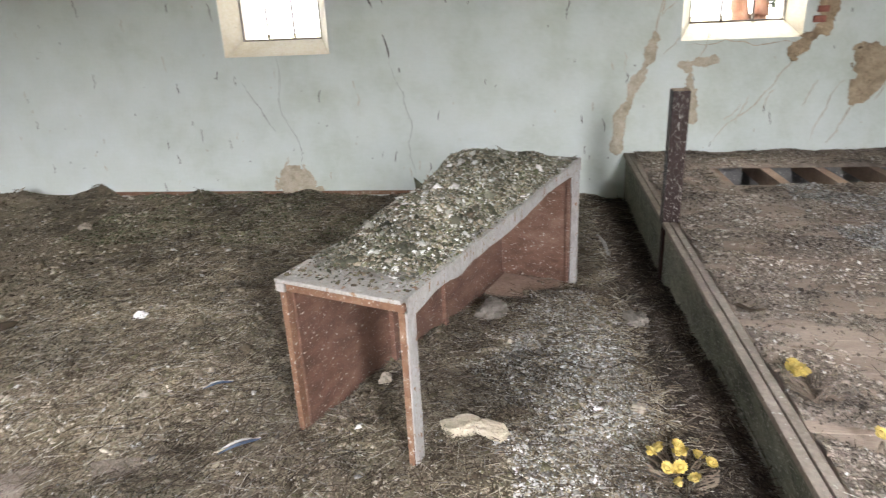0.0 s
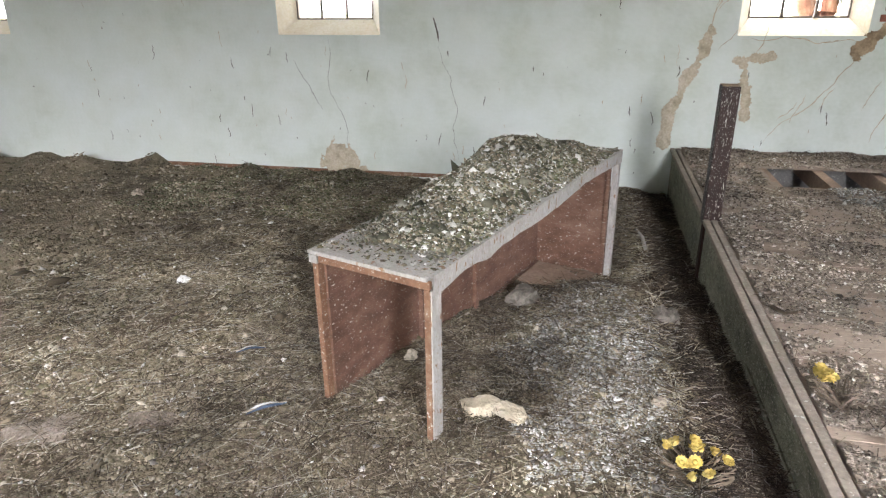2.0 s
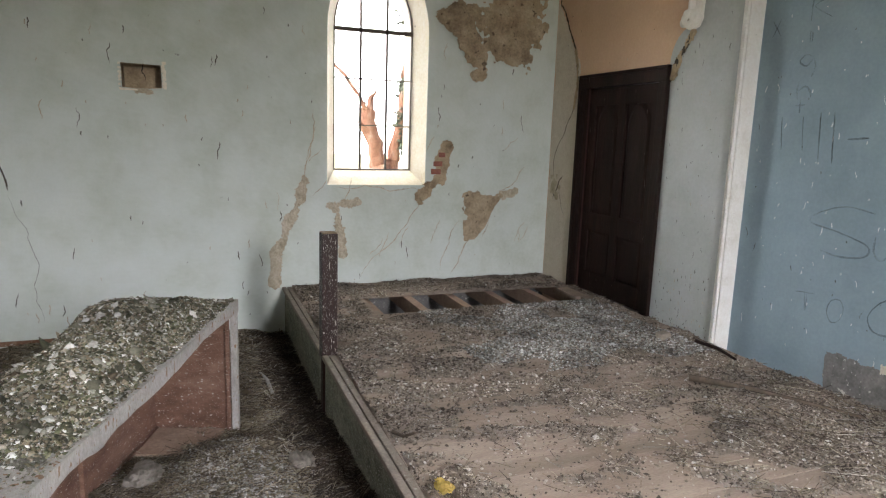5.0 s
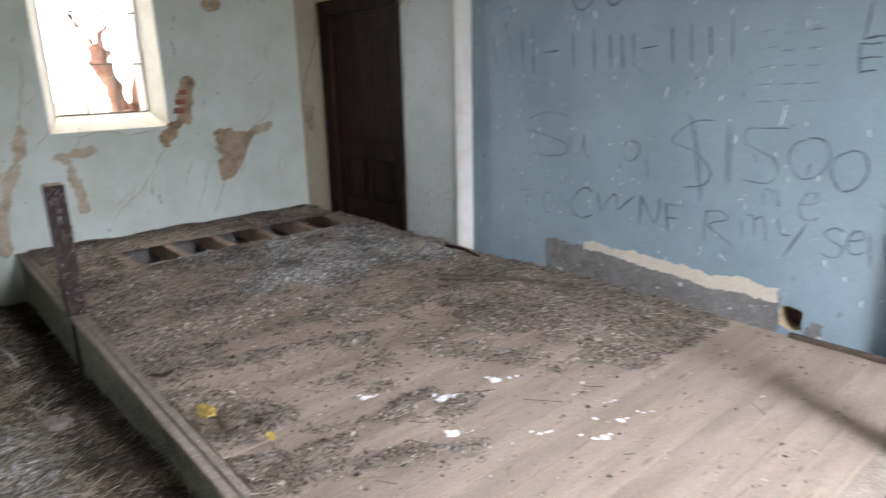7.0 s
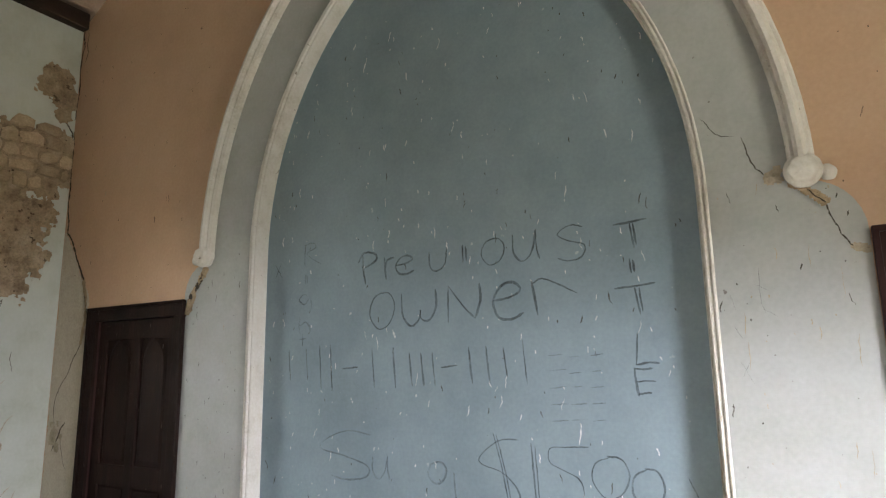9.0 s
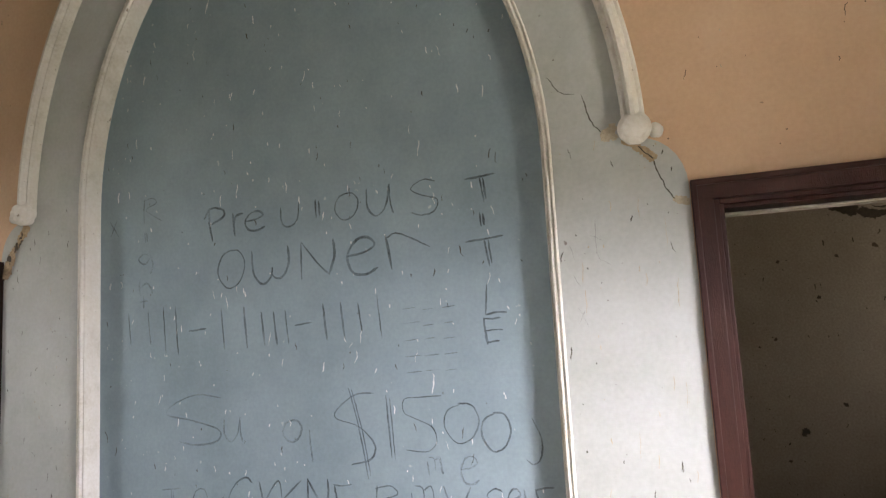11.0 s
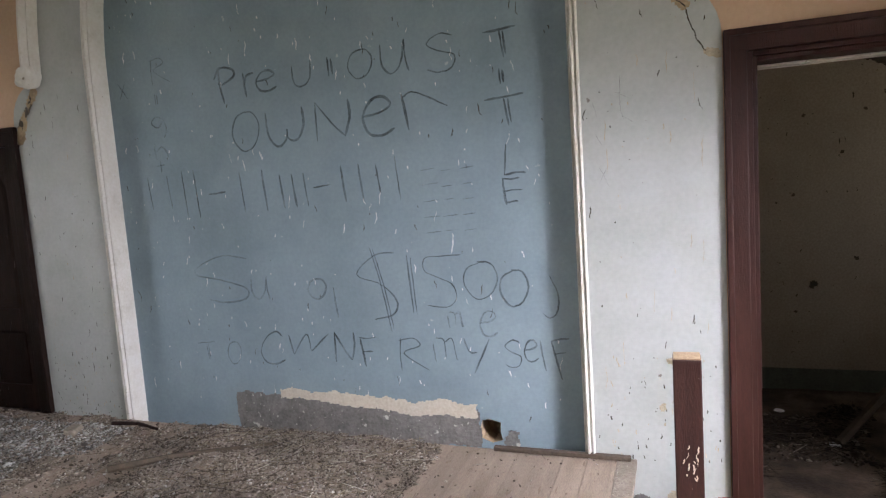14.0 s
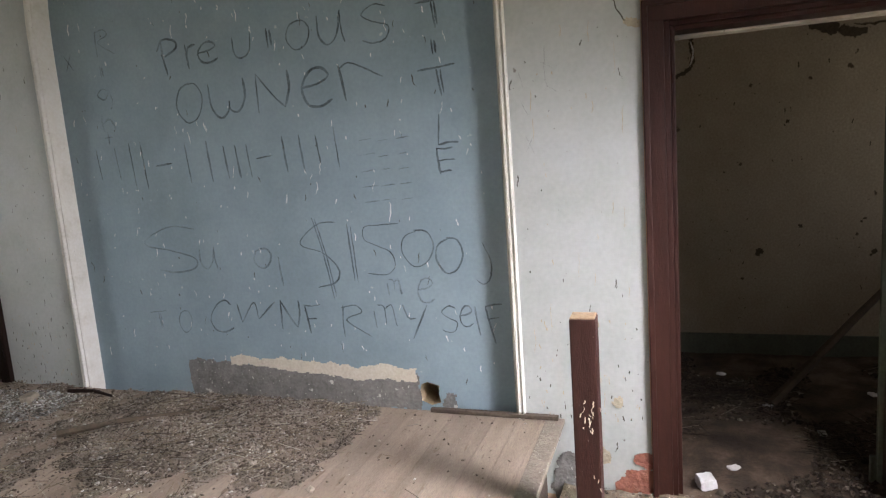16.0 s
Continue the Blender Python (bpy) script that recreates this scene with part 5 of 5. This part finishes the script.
lump("clod", -5.0, -3.05, G(-5.0, -3.05) + .01, .10, .09, .04, M_SOIL, "brown clod of soil on the debris", "clod", 60, 10)
lump("brick_piece", -.34, -2.41, .045, .085, .055, .035, M_LUMP, "pale buff brick fragment on the platform", "brick", 25, 11, .72)
lump("stone_chip", -1.0, -5.0, .02, .02, .018, .018, M_LUMP, "small buff stone chip on the boards", "stone", 0, 12)
lump("plaster_chip", .12, -6.74, -.355, .075, .06, .045, M_WHITE, "white chip of plaster on the doorway floor", "plaster chip", 15, 13, .72)
for i, (x, y) in enumerate(((.9, -7.45), (.5, -7.7), (1.3, -7.2), (.35, -6.9), (.8, -7.9), (1.6, -7.9), (1.9, -6.95))):
    lump("plaster_chip", x, y, -.378, .045, .03, .010, M_WHITE, "white chip of plaster on the back room floor", "plaster chip", i * 40, 20 + i, .75, "back room chips")


def stick(name, pts, r, mats, label, category):
    bm = bmesh.new()
    rings = []
    n = len(pts)
    for i, p in enumerate(pts):
        p = Vector(p)
        t = (Vector(pts[min(n - 1, i + 1)]) - Vector(pts[max(0, i - 1)])).normalized()
        a = t.cross(Vector((0, 0, 1)) if abs(t.z) < .9 else Vector((1, 0, 0))).normalized()
        b = t.cross(a)
        rr = r * (1 - .5 * i / n)
        rings.append([bm.verts.new(p + a * rr * math.cos(k * 1.047) + b * rr * math.sin(k * 1.047)) for k in range(6)])
    for u, v in zip(rings, rings[1:]):
        for k in range(6):
            bm.faces.new((u[k], u[(k + 1) % 6], v[(k + 1) % 6], v[k]))
    bm.faces.new(rings[0])
    bm.faces.new(rings[-1])
    return thing(name, bm, mats, label, category)


stick("stick", [(-3.17, -1.75, G(-3.17, -1.75) + .02), (-3.18, -1.5, G(-3.18, -1.5) + .03), (-3.21, -1.28, G(-3.2, -1.28) + .02)], .016, M_GREYW, "grey weathered stick on the debris", "stick")
stick("stick", [(-.75, -3.15, .03), (-.55, -3.4, .035), (-.42, -3.6, .03), (-.25, -3.95, .035)], .022, M_STEM, "dark brown stick on the platform debris", "stick")
stick("stick", [(-.15, -2.55, .03), (-.12, -2.75, .03), (-.16, -2.95, .02)], .014, M_DOOR, "dark stick on the platform", "stick")
stick("twig", [(-2.76, -3.30, .02), (-2.74, -3.42, .05), (-2.71, -3.5, .10)], .010, M_STEM, "dark twig standing on the platform edge", "twig")
stick("leaning_pole", [(1.30, -7.22, -.37), (1.9, -7.85, .08), (2.44, -8.45, .50)], .034, M_POLE, "dull brown pole leaning on the back room wall", "pole")


def feather(x, y, length, turn, label):
    """A fallen wing feather: a pale shaft with a dark and a white vane, slightly arched."""
    m = pose(x, y, G(x, y) + .028, 0, 0, turn)
    f = holder("feather", m.translation, label, "feather", "fallen feathers")
    for side, mats, name, width in ((1, M_WHITE, "pale_vane", .13), (-1, M_QUILL, "dark_vane", .10)):
        bm = bmesh.new()
        rows = []
        for i in range(13):
            t = i / 12
            w = length * width * math.sin(math.pi * min(1, .04 + .96 * t)) ** .6 * (1 - .12 * (i % 2))
            z = .015 * math.sin(math.pi * t)
            rows.append((bm.verts.new(m @ Vector((length * (t - .5), side * .002, z))), bm.verts.new(m @ Vector((length * (t - .56), side * (.002 + w), z - .004)))))
        for p, q in zip(rows, rows[1:]):
            bm.faces.new((p[0], q[0], q[1], p[1]))
        part(name, bm, mats, f)
    part("shaft", boxed((-.62 * length, -.002, .004), (.48 * length, .002, .010), .001, m), M_LUMP, f)
    return f


feather(-4.80, -4.25, .16, 38, "blue-grey and white wing feather on the debris")
feather(-5.10, -3.82, .13, 30, "blue-grey and white wing feather on the debris")
crackwall = bpy.data.objects["wall_back_room_east"]
BACK = lambda a, b, d: (RX - d, a, b)
for i in range(34):
    a, b = rs.uniform(-9, -6.3), rs.uniform(-.1, 2.5)
    crack("mark", [(a, b), (a + rs.uniform(-.02, .02), b - rs.uniform(.015, .05))], BACK, rs.uniform(.002, .007), M_CRACK, crackwall, seed=i)
loss("plaster_loss", along([(-7.68, 2.28), (-7.80, 2.23)], .05, 5) + along([(-7.88, 2.21), (-8.02, 2.18)], .035, 5), BACK, M_CRACK, "dark broken plaster high on the wall", crackwall, k=3)
crack("crack", [(-7.95, 2.25), (-8.2, 2.24), (-8.5, 2.15)], BACK, .014, M_CRACK, crackwall, seed=4)
crack("crack", [(-6.98, 2.36), (-6.84, 2.33), (-6.785, 2.27), (-6.80, 2.15), (-6.775, 2.04), (-6.66, 1.98)], BACK, .022, M_CRACK, crackwall, seed=3, taper=False)
# white ribbon painted in for daylight shining through the crack
crack("crack", [(-6.785, 2.26), (-6.80, 2.15), (-6.778, 2.05)], BACK, .010, M_WHITE, crackwall, lift=.010, seed=3)
for i, (a, b) in enumerate(((-8.05, .75), (-8.0, .62), (-8.12, .48), (-7.6, .7), (-7.3, .5), (-7.05, 1.2), (-7.5, 1.55))):
    loss("stain", [(a, b, .02), (a + .02, b - .03, .013)], BACK, M_CRACK, "dark stain", crackwall, rough=1.3, deep=.002, k=i + 60)


def flowers(name, x, y, z, n, seed, label, spread=.10):
    rng = random.Random(seed)
    h = holder(name, (x, y, z), label, "dried flowers", "dried flower bunches")
    for i in range(n):
        a, r = rng.uniform(0, 6.28), spread * math.sqrt(rng.random())
        fx, fy, fz = x + r * math.cos(a), y + r * math.sin(a), z + rng.uniform(.03, .075)
        bm = bmesh.new()
        for k in range(24):
            b = k * .524 + rng.random() * .3
            tip = Vector((math.cos(b), math.sin(b), .35 if k < 12 else .95)).normalized() * (.027 if k < 12 else .023)
            s = Vector((-math.sin(b), math.cos(b), 0)) * .009
            v = [bm.verts.new(p) for p in (Vector((0, 0, 0)), tip * .6 + s, tip, tip * .6 - s)]
            bm.faces.new(v)
        g = bmesh.ops.create_icosphere(bm, subdivisions=1, radius=.014)
        bmesh.ops.transform(bm, matrix=pose(fx, fy, fz, rng.uniform(-40, 40), rng.uniform(-40, 40), rng.uniform(0, 360)), verts=bm.verts)
        part("bloom", bm, M_PETAL, h, "yellow papery bloom")
    bm = bmesh.new()
    for i in range(n * 5):
        a = rng.uniform(0, 6.28)
        p = Vector((x + rng.uniform(-.02, .02), y - rng.uniform(.0, .14), z + .005))
        q = Vector((x + spread * math.cos(a), y + spread * math.sin(a) - .03, z + rng.uniform(.02, .06)))
        s = (q - p).cross(Vector((0, 0, 1))).normalized() * .0025
        u = Vector((0, 0, .004))
        v = [bm.verts.new(c) for c in (p - s, p + s, q + s, q - s, p + u, q + u)]
        for f in ((0, 1, 2, 3), (0, 4, 5, 3), (1, 4, 5, 2)):
            bm.faces.new([v[k] for k in f])
    part("stalk", bm, M_STEM, h, "dry dark stems")
    return h


flowers("dried_flowers", -3.19, -4.24, G(-3.19, -4.24) + .01, 14, 3, "bunch of dried yellow everlasting flowers on the debris", .12)
flowers("dried_flowers", -2.71, -3.96, .01, 6, 4, "dried yellow everlasting flowers on the platform edge", .075)
flowers("dried_flowers", -2.62, -4.31, .005, 1, 5, "single dried yellow bloom on the platform", .01)

# ---- tree outside the window ----


def tree(name, x, y, seed, label):
    """A leaning, forked old trunk with a snapped stem, thin limbs and loose clumps of leaves."""
    rng = random.Random(seed)
    t = holder(name, (x, y, -.62), label, "tree")
    bm = bmesh.new()

    def limb(p, q, r0, r1, steps=9, bend=.05):
        p, q = Vector((x, y, 0)) + Vector(p), Vector((x, y, 0)) + Vector(q)
        d = (q - p).normalized()
        a = d.orthogonal().normalized()
        b = d.cross(a)
        prev = None
        off = Vector((0, 0, 0))
        for i in range(steps):
            f = i / (steps - 1)
            c = p.lerp(q, f) + off
            if 0 < i < steps - 2:
                off = off * .7 + Vector((rng.uniform(-bend, bend), rng.uniform(-bend, bend), 0))
            rr = r0 + (r1 - r0) * f
            ring = [bm.verts.new(c + (a * math.cos(k * .785) + b * math.sin(k * .785)) * rr * rng.uniform(.72, 1.2)) for k in range(8)]
            if prev:
                for k in range(8):
                    bm.faces.new((prev[k], prev[(k + 1) % 8], ring[(k + 1) % 8], ring[k])).smooth = True
            prev = ring
        bm.faces.new(prev)

    limb((.20, 0, -.7), (-.05, 0, .9), .27, .19)
    limb((-.05, 0, .88), (-.27, .05, 2.0), .19, .15)
    limb((-.24, .05, 1.9), (-.45, .1, 2.15), .08, .02, 6)
    limb((-.24, .05, 1.95), (-.10, .1, 2.35), .10, .015, 6)
    limb((-.16, .02, 1.5), (-.52, -.1, 1.75), .045, .015, 6, .03)
    limb((.22, .1, -.7), (.27, .1, 1.0), .20, .15)
    limb((.27, .1, .98), (.50, .2, 2.6), .13, .06)
    limb((.50, .2, 2.58), (.75, .3, 4.6), .06, .03)
    limb((-.27, .2, 1.95), (-.62, .3, 2.55), .045, .035, 6)
    limb((-.62, .3, 2.53), (-1.05, .35, 3.05), .035, .03, 6)
    limb((-1.05, .35, 3.03), (-1.3, .4, 4.4), .03, .02, 6)
    part("trunk", bm, M_BARK, t, "red-brown peeling bark")
    clumps = [(.46, .1, 1.30, .09), (.48, .15, 1.60, .10), (.50, .15, 1.85, .09), (.50, .2, 2.25, .07), (.52, .2, 2.5, .07), (.7, .3, 4.2, .3), (.9, .3, 3.6, .22)]
    pts = []
    for cx, cy, cz, sd in clumps:
        for k in range(int(2600 * sd) + 120):
            pts.append((x + cx + rng.gauss(0, sd * .75), y + cy + rng.gauss(0, sd), cz + rng.gauss(0, sd * 1.2)))
    bits("crown", pts, .034, M_LEAF, "sparse olive leaves", "", .35, seed, t)
    return t


tree("gum_tree", -.15, 6.2, 4, "old gum tree with red-brown bark outside the window")

# ---- boards, joints and loose bits ----
rng = random.Random(21)
k = 0
y = -.002
BWID = .128
while y > PY + .092:
    lo, hi = max(PY + .087, y - BWID + .0008), y - .0008
    spans = [(PX + .078, -.004)]
    if hi > HOLE[2] and lo < HOLE[3]:
        spans = [(PX + .078, HOLE[0] + rng.uniform(-.03, .03)), (HOLE[1] + rng.uniform(-.05, .05), -.004)]
    for a, b in spans:
        dz = rng.uniform(-.0015, .0015)
        part("floor_board", boxed((a, lo, -.028), (b, hi, dz), .001), M_BOARD, platform)
    y -= BWID
part("skirting_strip", boxed((-.045, -5.985, .004), (-.009, -5.24, .028), .005), M_POLE, platform, "worn dark strip along the wall foot")
bm = bmesh.new()
for i in range(16):
    x, yy = rng.uniform(-2.6, -.3), rng.uniform(-1.5, -.5)
    g = bmesh.ops.create_icosphere(bm, subdivisions=2, radius=1)
    bmesh.ops.transform(bm, matrix=pose(x, yy, -.36, 0, 0, rng.uniform(0, 180)) @ Matrix.Diagonal((rng.uniform(.10, .2), rng.uniform(.1, .15), rng.uniform(.08, .18), 1)), verts=g["verts"])
for v in bm.verts:
    v.co += Vector((1, 1, 1)) * .02 * noise.noise(v.co * 9)
thing("underfloor_stones", bm, M_FOUND, "blue-grey loose stones under the platform joists", "stones", kind="stuff")


def litter(x, y):
    """How deep the litter lies on the platform; none where it is negative."""
    m = -.02 + .19 * smooth(3.9, 1.2, -y) + .8 * math.exp(-((x + .45) / .55) ** 2 - ((y + 4.15) / .85) ** 2)
    m += .40 * nz(x * 1.6, y * 2.6, 1, 11) + .72 * nz(x * 3.2 + y, y * 6.5, 1, 12) + .22 * nz(x, y, 13, 13)
    m += .25 * smooth(-2.2, -2.75, x) * smooth(5.0, 4.2, -y) - 1.2 * smooth(4.85, 5.15, -y) - .10 * smooth(3.2, 3.8, -y) * smooth(-2.3, -1.9, x) * smooth(-.8, -1.1, x)
    m -= .5 * math.exp(-((x + 2.45) / .25) ** 2 - ((y + 1.0) / .35) ** 2)
    if HOLE[0] - .05 < x < HOLE[1] + .1 and HOLE[2] - .04 < y < HOLE[3] + .02:
        m = -1
    return m


bm = bmesh.new()
cell = .03
nx, ny = int(2.78 / cell), int(5.85 / cell)
vs = {}


def litter_vert(i, j):
    if (i, j) not in vs:
        x, yy = PX + .08 + i * cell, -.003 - j * cell
        m = litter(x, yy)
        vs[i, j] = bm.verts.new((min(x, -.002), yy, -.002 + min(.028, .05 * max(-.05, m)) + .006 * nz(x, yy, 16, 5) * (m > .1)))
    return vs[i, j]


for i in range(nx):
    for j in range(ny):
        if max(litter(PX + .08 + (i + a) * cell, -.003 - (j + b) * cell) for a in (0, 1) for b in (0, 1)) > .0:
            bm.faces.new([litter_vert(i + a, j + b) for a, b in ((0, 0), (1, 0), (1, 1), (0, 1))]).smooth = True
thing("platform_litter", bm, M_DUST, "dry grey-brown litter scattered over the boards", "litter", kind="stuff")

R = np.random.default_rng(3)


def scatter(n, x0, x1, y0, y1, f, dz=.0):
    out = []
    for x, y_ in zip(R.uniform(x0, x1, n), R.uniform(y0, y1, n)):
        z = f(x, y_)
        if z is not None:
            out.append((x, y_, z + dz))
    return out


def on_platform(x, y_):
    m = litter(x, y_)
    if HOLE[0] - .05 < x < HOLE[1] + .1 and HOLE[2] - .04 < y_ < HOLE[3] + .02:
        return None
    return max(0, min(.028, .05 * m)) + .004 if m > .07 or R.random() < (.30 if m > -.06 else .16 * smooth(4.6, 3.0, -y_) + .02) else None


bits("platform_pellets", scatter(85000, PX + .08, -.02, -5.85, -.02, on_platform), .0063, M_GRITB, "brown-grey dry droppings on the platform", "droppings", .6, 5)
bits("pale_stalks", scatter(420, -1.6, -.1, -5.3, -3.2, on_platform, .012), .013, M_STRAW, "long pale straw stalks on the platform litter", "straw", seed=64, stalk=True, long=(4, 9), thin=.2)
bits("platform_crumbs", scatter(60000, PX + .08, -.02, -5.4, -.02, on_platform), .0038, M_GRITB, "fine brown crumbs on the platform", "droppings", .7, 34)
bits("platform_straw", scatter(5200, PX + .08, -.02, -5.6, -.02, on_platform, .004), .010, M_STRAW, "straw bits on the platform", "straw", seed=6, stalk=True)
bits("pale_droppings", scatter(22000, -1.9, -.15, -2.75, -1.15, lambda x, y_: (on_platform(x, y_) or .004) if nz(x, y_, 2, 4) + .5 * smooth(-1.7, -.6, x) > .05 else None, .004), .0066, M_GRITW, "pale grey droppings on the platform", "droppings", .6, 7)
bits("floor_pellets", scatter(66000, -7.0, -2.9, -5.0, -.02, G, .002), .0068, M_GRIT, "grey-brown droppings over the lower floor", "droppings", .6, 8)
bits("floor_pellets", scatter(9000, -10.5, -7.0, -4.0, -.02, G, .002), .012, M_GRIT, "grey-brown droppings over the lower floor", "droppings", .6, 9)
bits("pale_droppings", scatter(14000, -4.1, -2.95, -4.7, -2.3, lambda x, y_: G(x, y_) if math.hypot((x + 3.5) / .42, (y_ + 3.4) / 1.1) + .5 * nz(x, y_, 5, 6) < 1 else None, .004), .0062, M_GRITW, "pale grey droppings beside the desk", "droppings", .6, 10)
bits("floor_straw", scatter(24000, -7.0, -2.9, -5.0, -.02, G, .006), .011, M_STRAW, "dry straw over the lower floor", "straw", seed=11, stalk=True)
bits("soil_clods", scatter(1500, -7.5, -3.0, -5.0, -.2, G, .004), .017, M_GRIT, "small clods of soil and droppings over the lower floor", "clods", .6, 61)
bits("white_flecks", scatter(900, -7.0, -2.95, -5.0, -.2, G, .008), .008, M_GRITW, "white flecks of dropping over the lower floor", "droppings", .5, 62)
bits("fine_crumbs", scatter(70000, -6.4, -2.9, -5.0, -2.2, G, .002), .0042, M_GRIT, "fine grey-brown crumbs over the lower floor", "droppings", .7, 31)
bits("needle_straw", scatter(8000, -4.9, -2.95, -4.9, -1.2, lambda x, y_: G(x, y_) if nz(x, y_, 2.2, 15) > -.12 else None, .010), .011, M_STRAW, "long dry needles over the lower floor", "straw", seed=32, stalk=True, long=(4, 9), thin=.13)
bits("dark_needles", scatter(13000, -6.4, -2.92, -5.2, -2.4, lambda x, y_: G(x, y_) if nz(x, y_, 1.7, 25) + .25 * smooth(-5.4, -4.6, x) > .05 and math.hypot((x + 3.5) / .4, (y_ + 3.4) / 1.0) > .8 else None, .012), .012, M_NEEDLE, "long dark dry needles over the lower floor", "straw", seed=51, stalk=True, long=(2.5, 6.5), thin=.16)
bits("dark_needles", scatter(3600, -8.6, -3.2, -2.4, -.1, lambda x, y_: G(x, y_) if nz(x, y_, 1.7, 25) > -.1 else None, .010), .014, M_NEEDLE, "long dark dry needles over the lower floor", "straw", seed=52, stalk=True, long=(2, 5), thin=.18)
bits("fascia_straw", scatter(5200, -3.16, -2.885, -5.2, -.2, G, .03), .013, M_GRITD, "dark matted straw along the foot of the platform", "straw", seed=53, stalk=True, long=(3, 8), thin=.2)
bits("fine_droppings", scatter(26000, -4.2, -2.95, -4.8, -2.2, lambda x, y_: G(x, y_) if math.hypot((x + 3.52) / .36, (y_ + 3.45) / 1.0) + .5 * nz(x, y_, 5, 6) < 1 else None, .005), .0045, M_GRITW, "fine pale droppings beside the desk", "droppings", .8, 33)
bits("edge_straw", scatter(6500, -3.22, -2.88, -5.0, -.3, G, .02), .014, M_STRAW, "dry straw along the foot of the platform", "straw", seed=12, stalk=True)
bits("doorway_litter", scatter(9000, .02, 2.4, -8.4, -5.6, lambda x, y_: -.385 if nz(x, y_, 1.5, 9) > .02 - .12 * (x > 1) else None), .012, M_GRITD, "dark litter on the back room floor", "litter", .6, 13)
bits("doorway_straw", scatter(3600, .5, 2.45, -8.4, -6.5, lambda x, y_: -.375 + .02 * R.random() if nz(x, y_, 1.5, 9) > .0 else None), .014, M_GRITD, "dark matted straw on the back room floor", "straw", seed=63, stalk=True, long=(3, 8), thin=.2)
bits("doorway_litter", scatter(2500, -2.0, 0, -7.6, -6.05, G, .002), .010, M_GRITB, "grey litter before the doorway", "litter", .6, 14)


def on_heap(n):
    out = []
    for u, v in zip(R.uniform(.02, BL - .02, n), R.uniform(.0, BW, n)):
        m = mound_h(u, v)
        if m > .012 or R.random() < (.22 if u > .22 else .05):
            out.append(tuple(BM @ Vector((u, v, BT + m + .003))))
    return out


bits("heap_olive_bits", on_heap(20000), .0062, M_GRIT, "olive-brown droppings on the desk heap", "droppings", .65, 36)
bits("heap_pellets", on_heap(17000), .0062, M_GRITP, "pale droppings covering the desk heap", "droppings", .65, 15)
TOP = lambda a, b, d: (a, b, d)
bits("heap_moss_bits", on_heap(9000), .0058, M_GRITO, "olive-green crumbs on the desk heap", "droppings", .65, 37)
bits("mossy_litter", scatter(9000, -7.8, -4.7, -1.5, -.05, lambda x, y_: G(x, y_) if nz(x, y_, 1.3, 21) > -.12 else None, .005), .0085, M_GRITO, "olive-green matted litter along the wall foot", "litter", .6, 38)
bits("heap_clods", on_heap(900), .014, M_GRITP, "larger pale clods in the desk heap", "droppings", .7, 54)
bits("heap_crumbs", on_heap(26000), .004, M_GRITP, "fine droppings on the desk heap", "droppings", .8, 35)
for i, (x, y_, r) in enumerate(((-1.84, -4.46, .05), (-1.53, -4.50, .055), (-1.47, -5.09, .05), (-1.35, -4.98, .03), (-1.62, -5.12, .045), (-1.75, -4.95, .03), (-2.0, -4.72, .04), (-2.1, -4.2, .03), (-1.2, -3.9, .035), (-1.3, -5.15, .025))):
    loss("white_splash", [(x, y_, r * .7), (x + r * .9, y_ - r * .5, r * .45), (x + r * 1.6, y_ - r * .7, r * .25), (x - r * .4, y_ + r, r * .35)], TOP, M_FEATHER, "white bird dropping splash", platform, lift=.003, cell=.006, rough=1.1, deep=.004, k=i + 40)
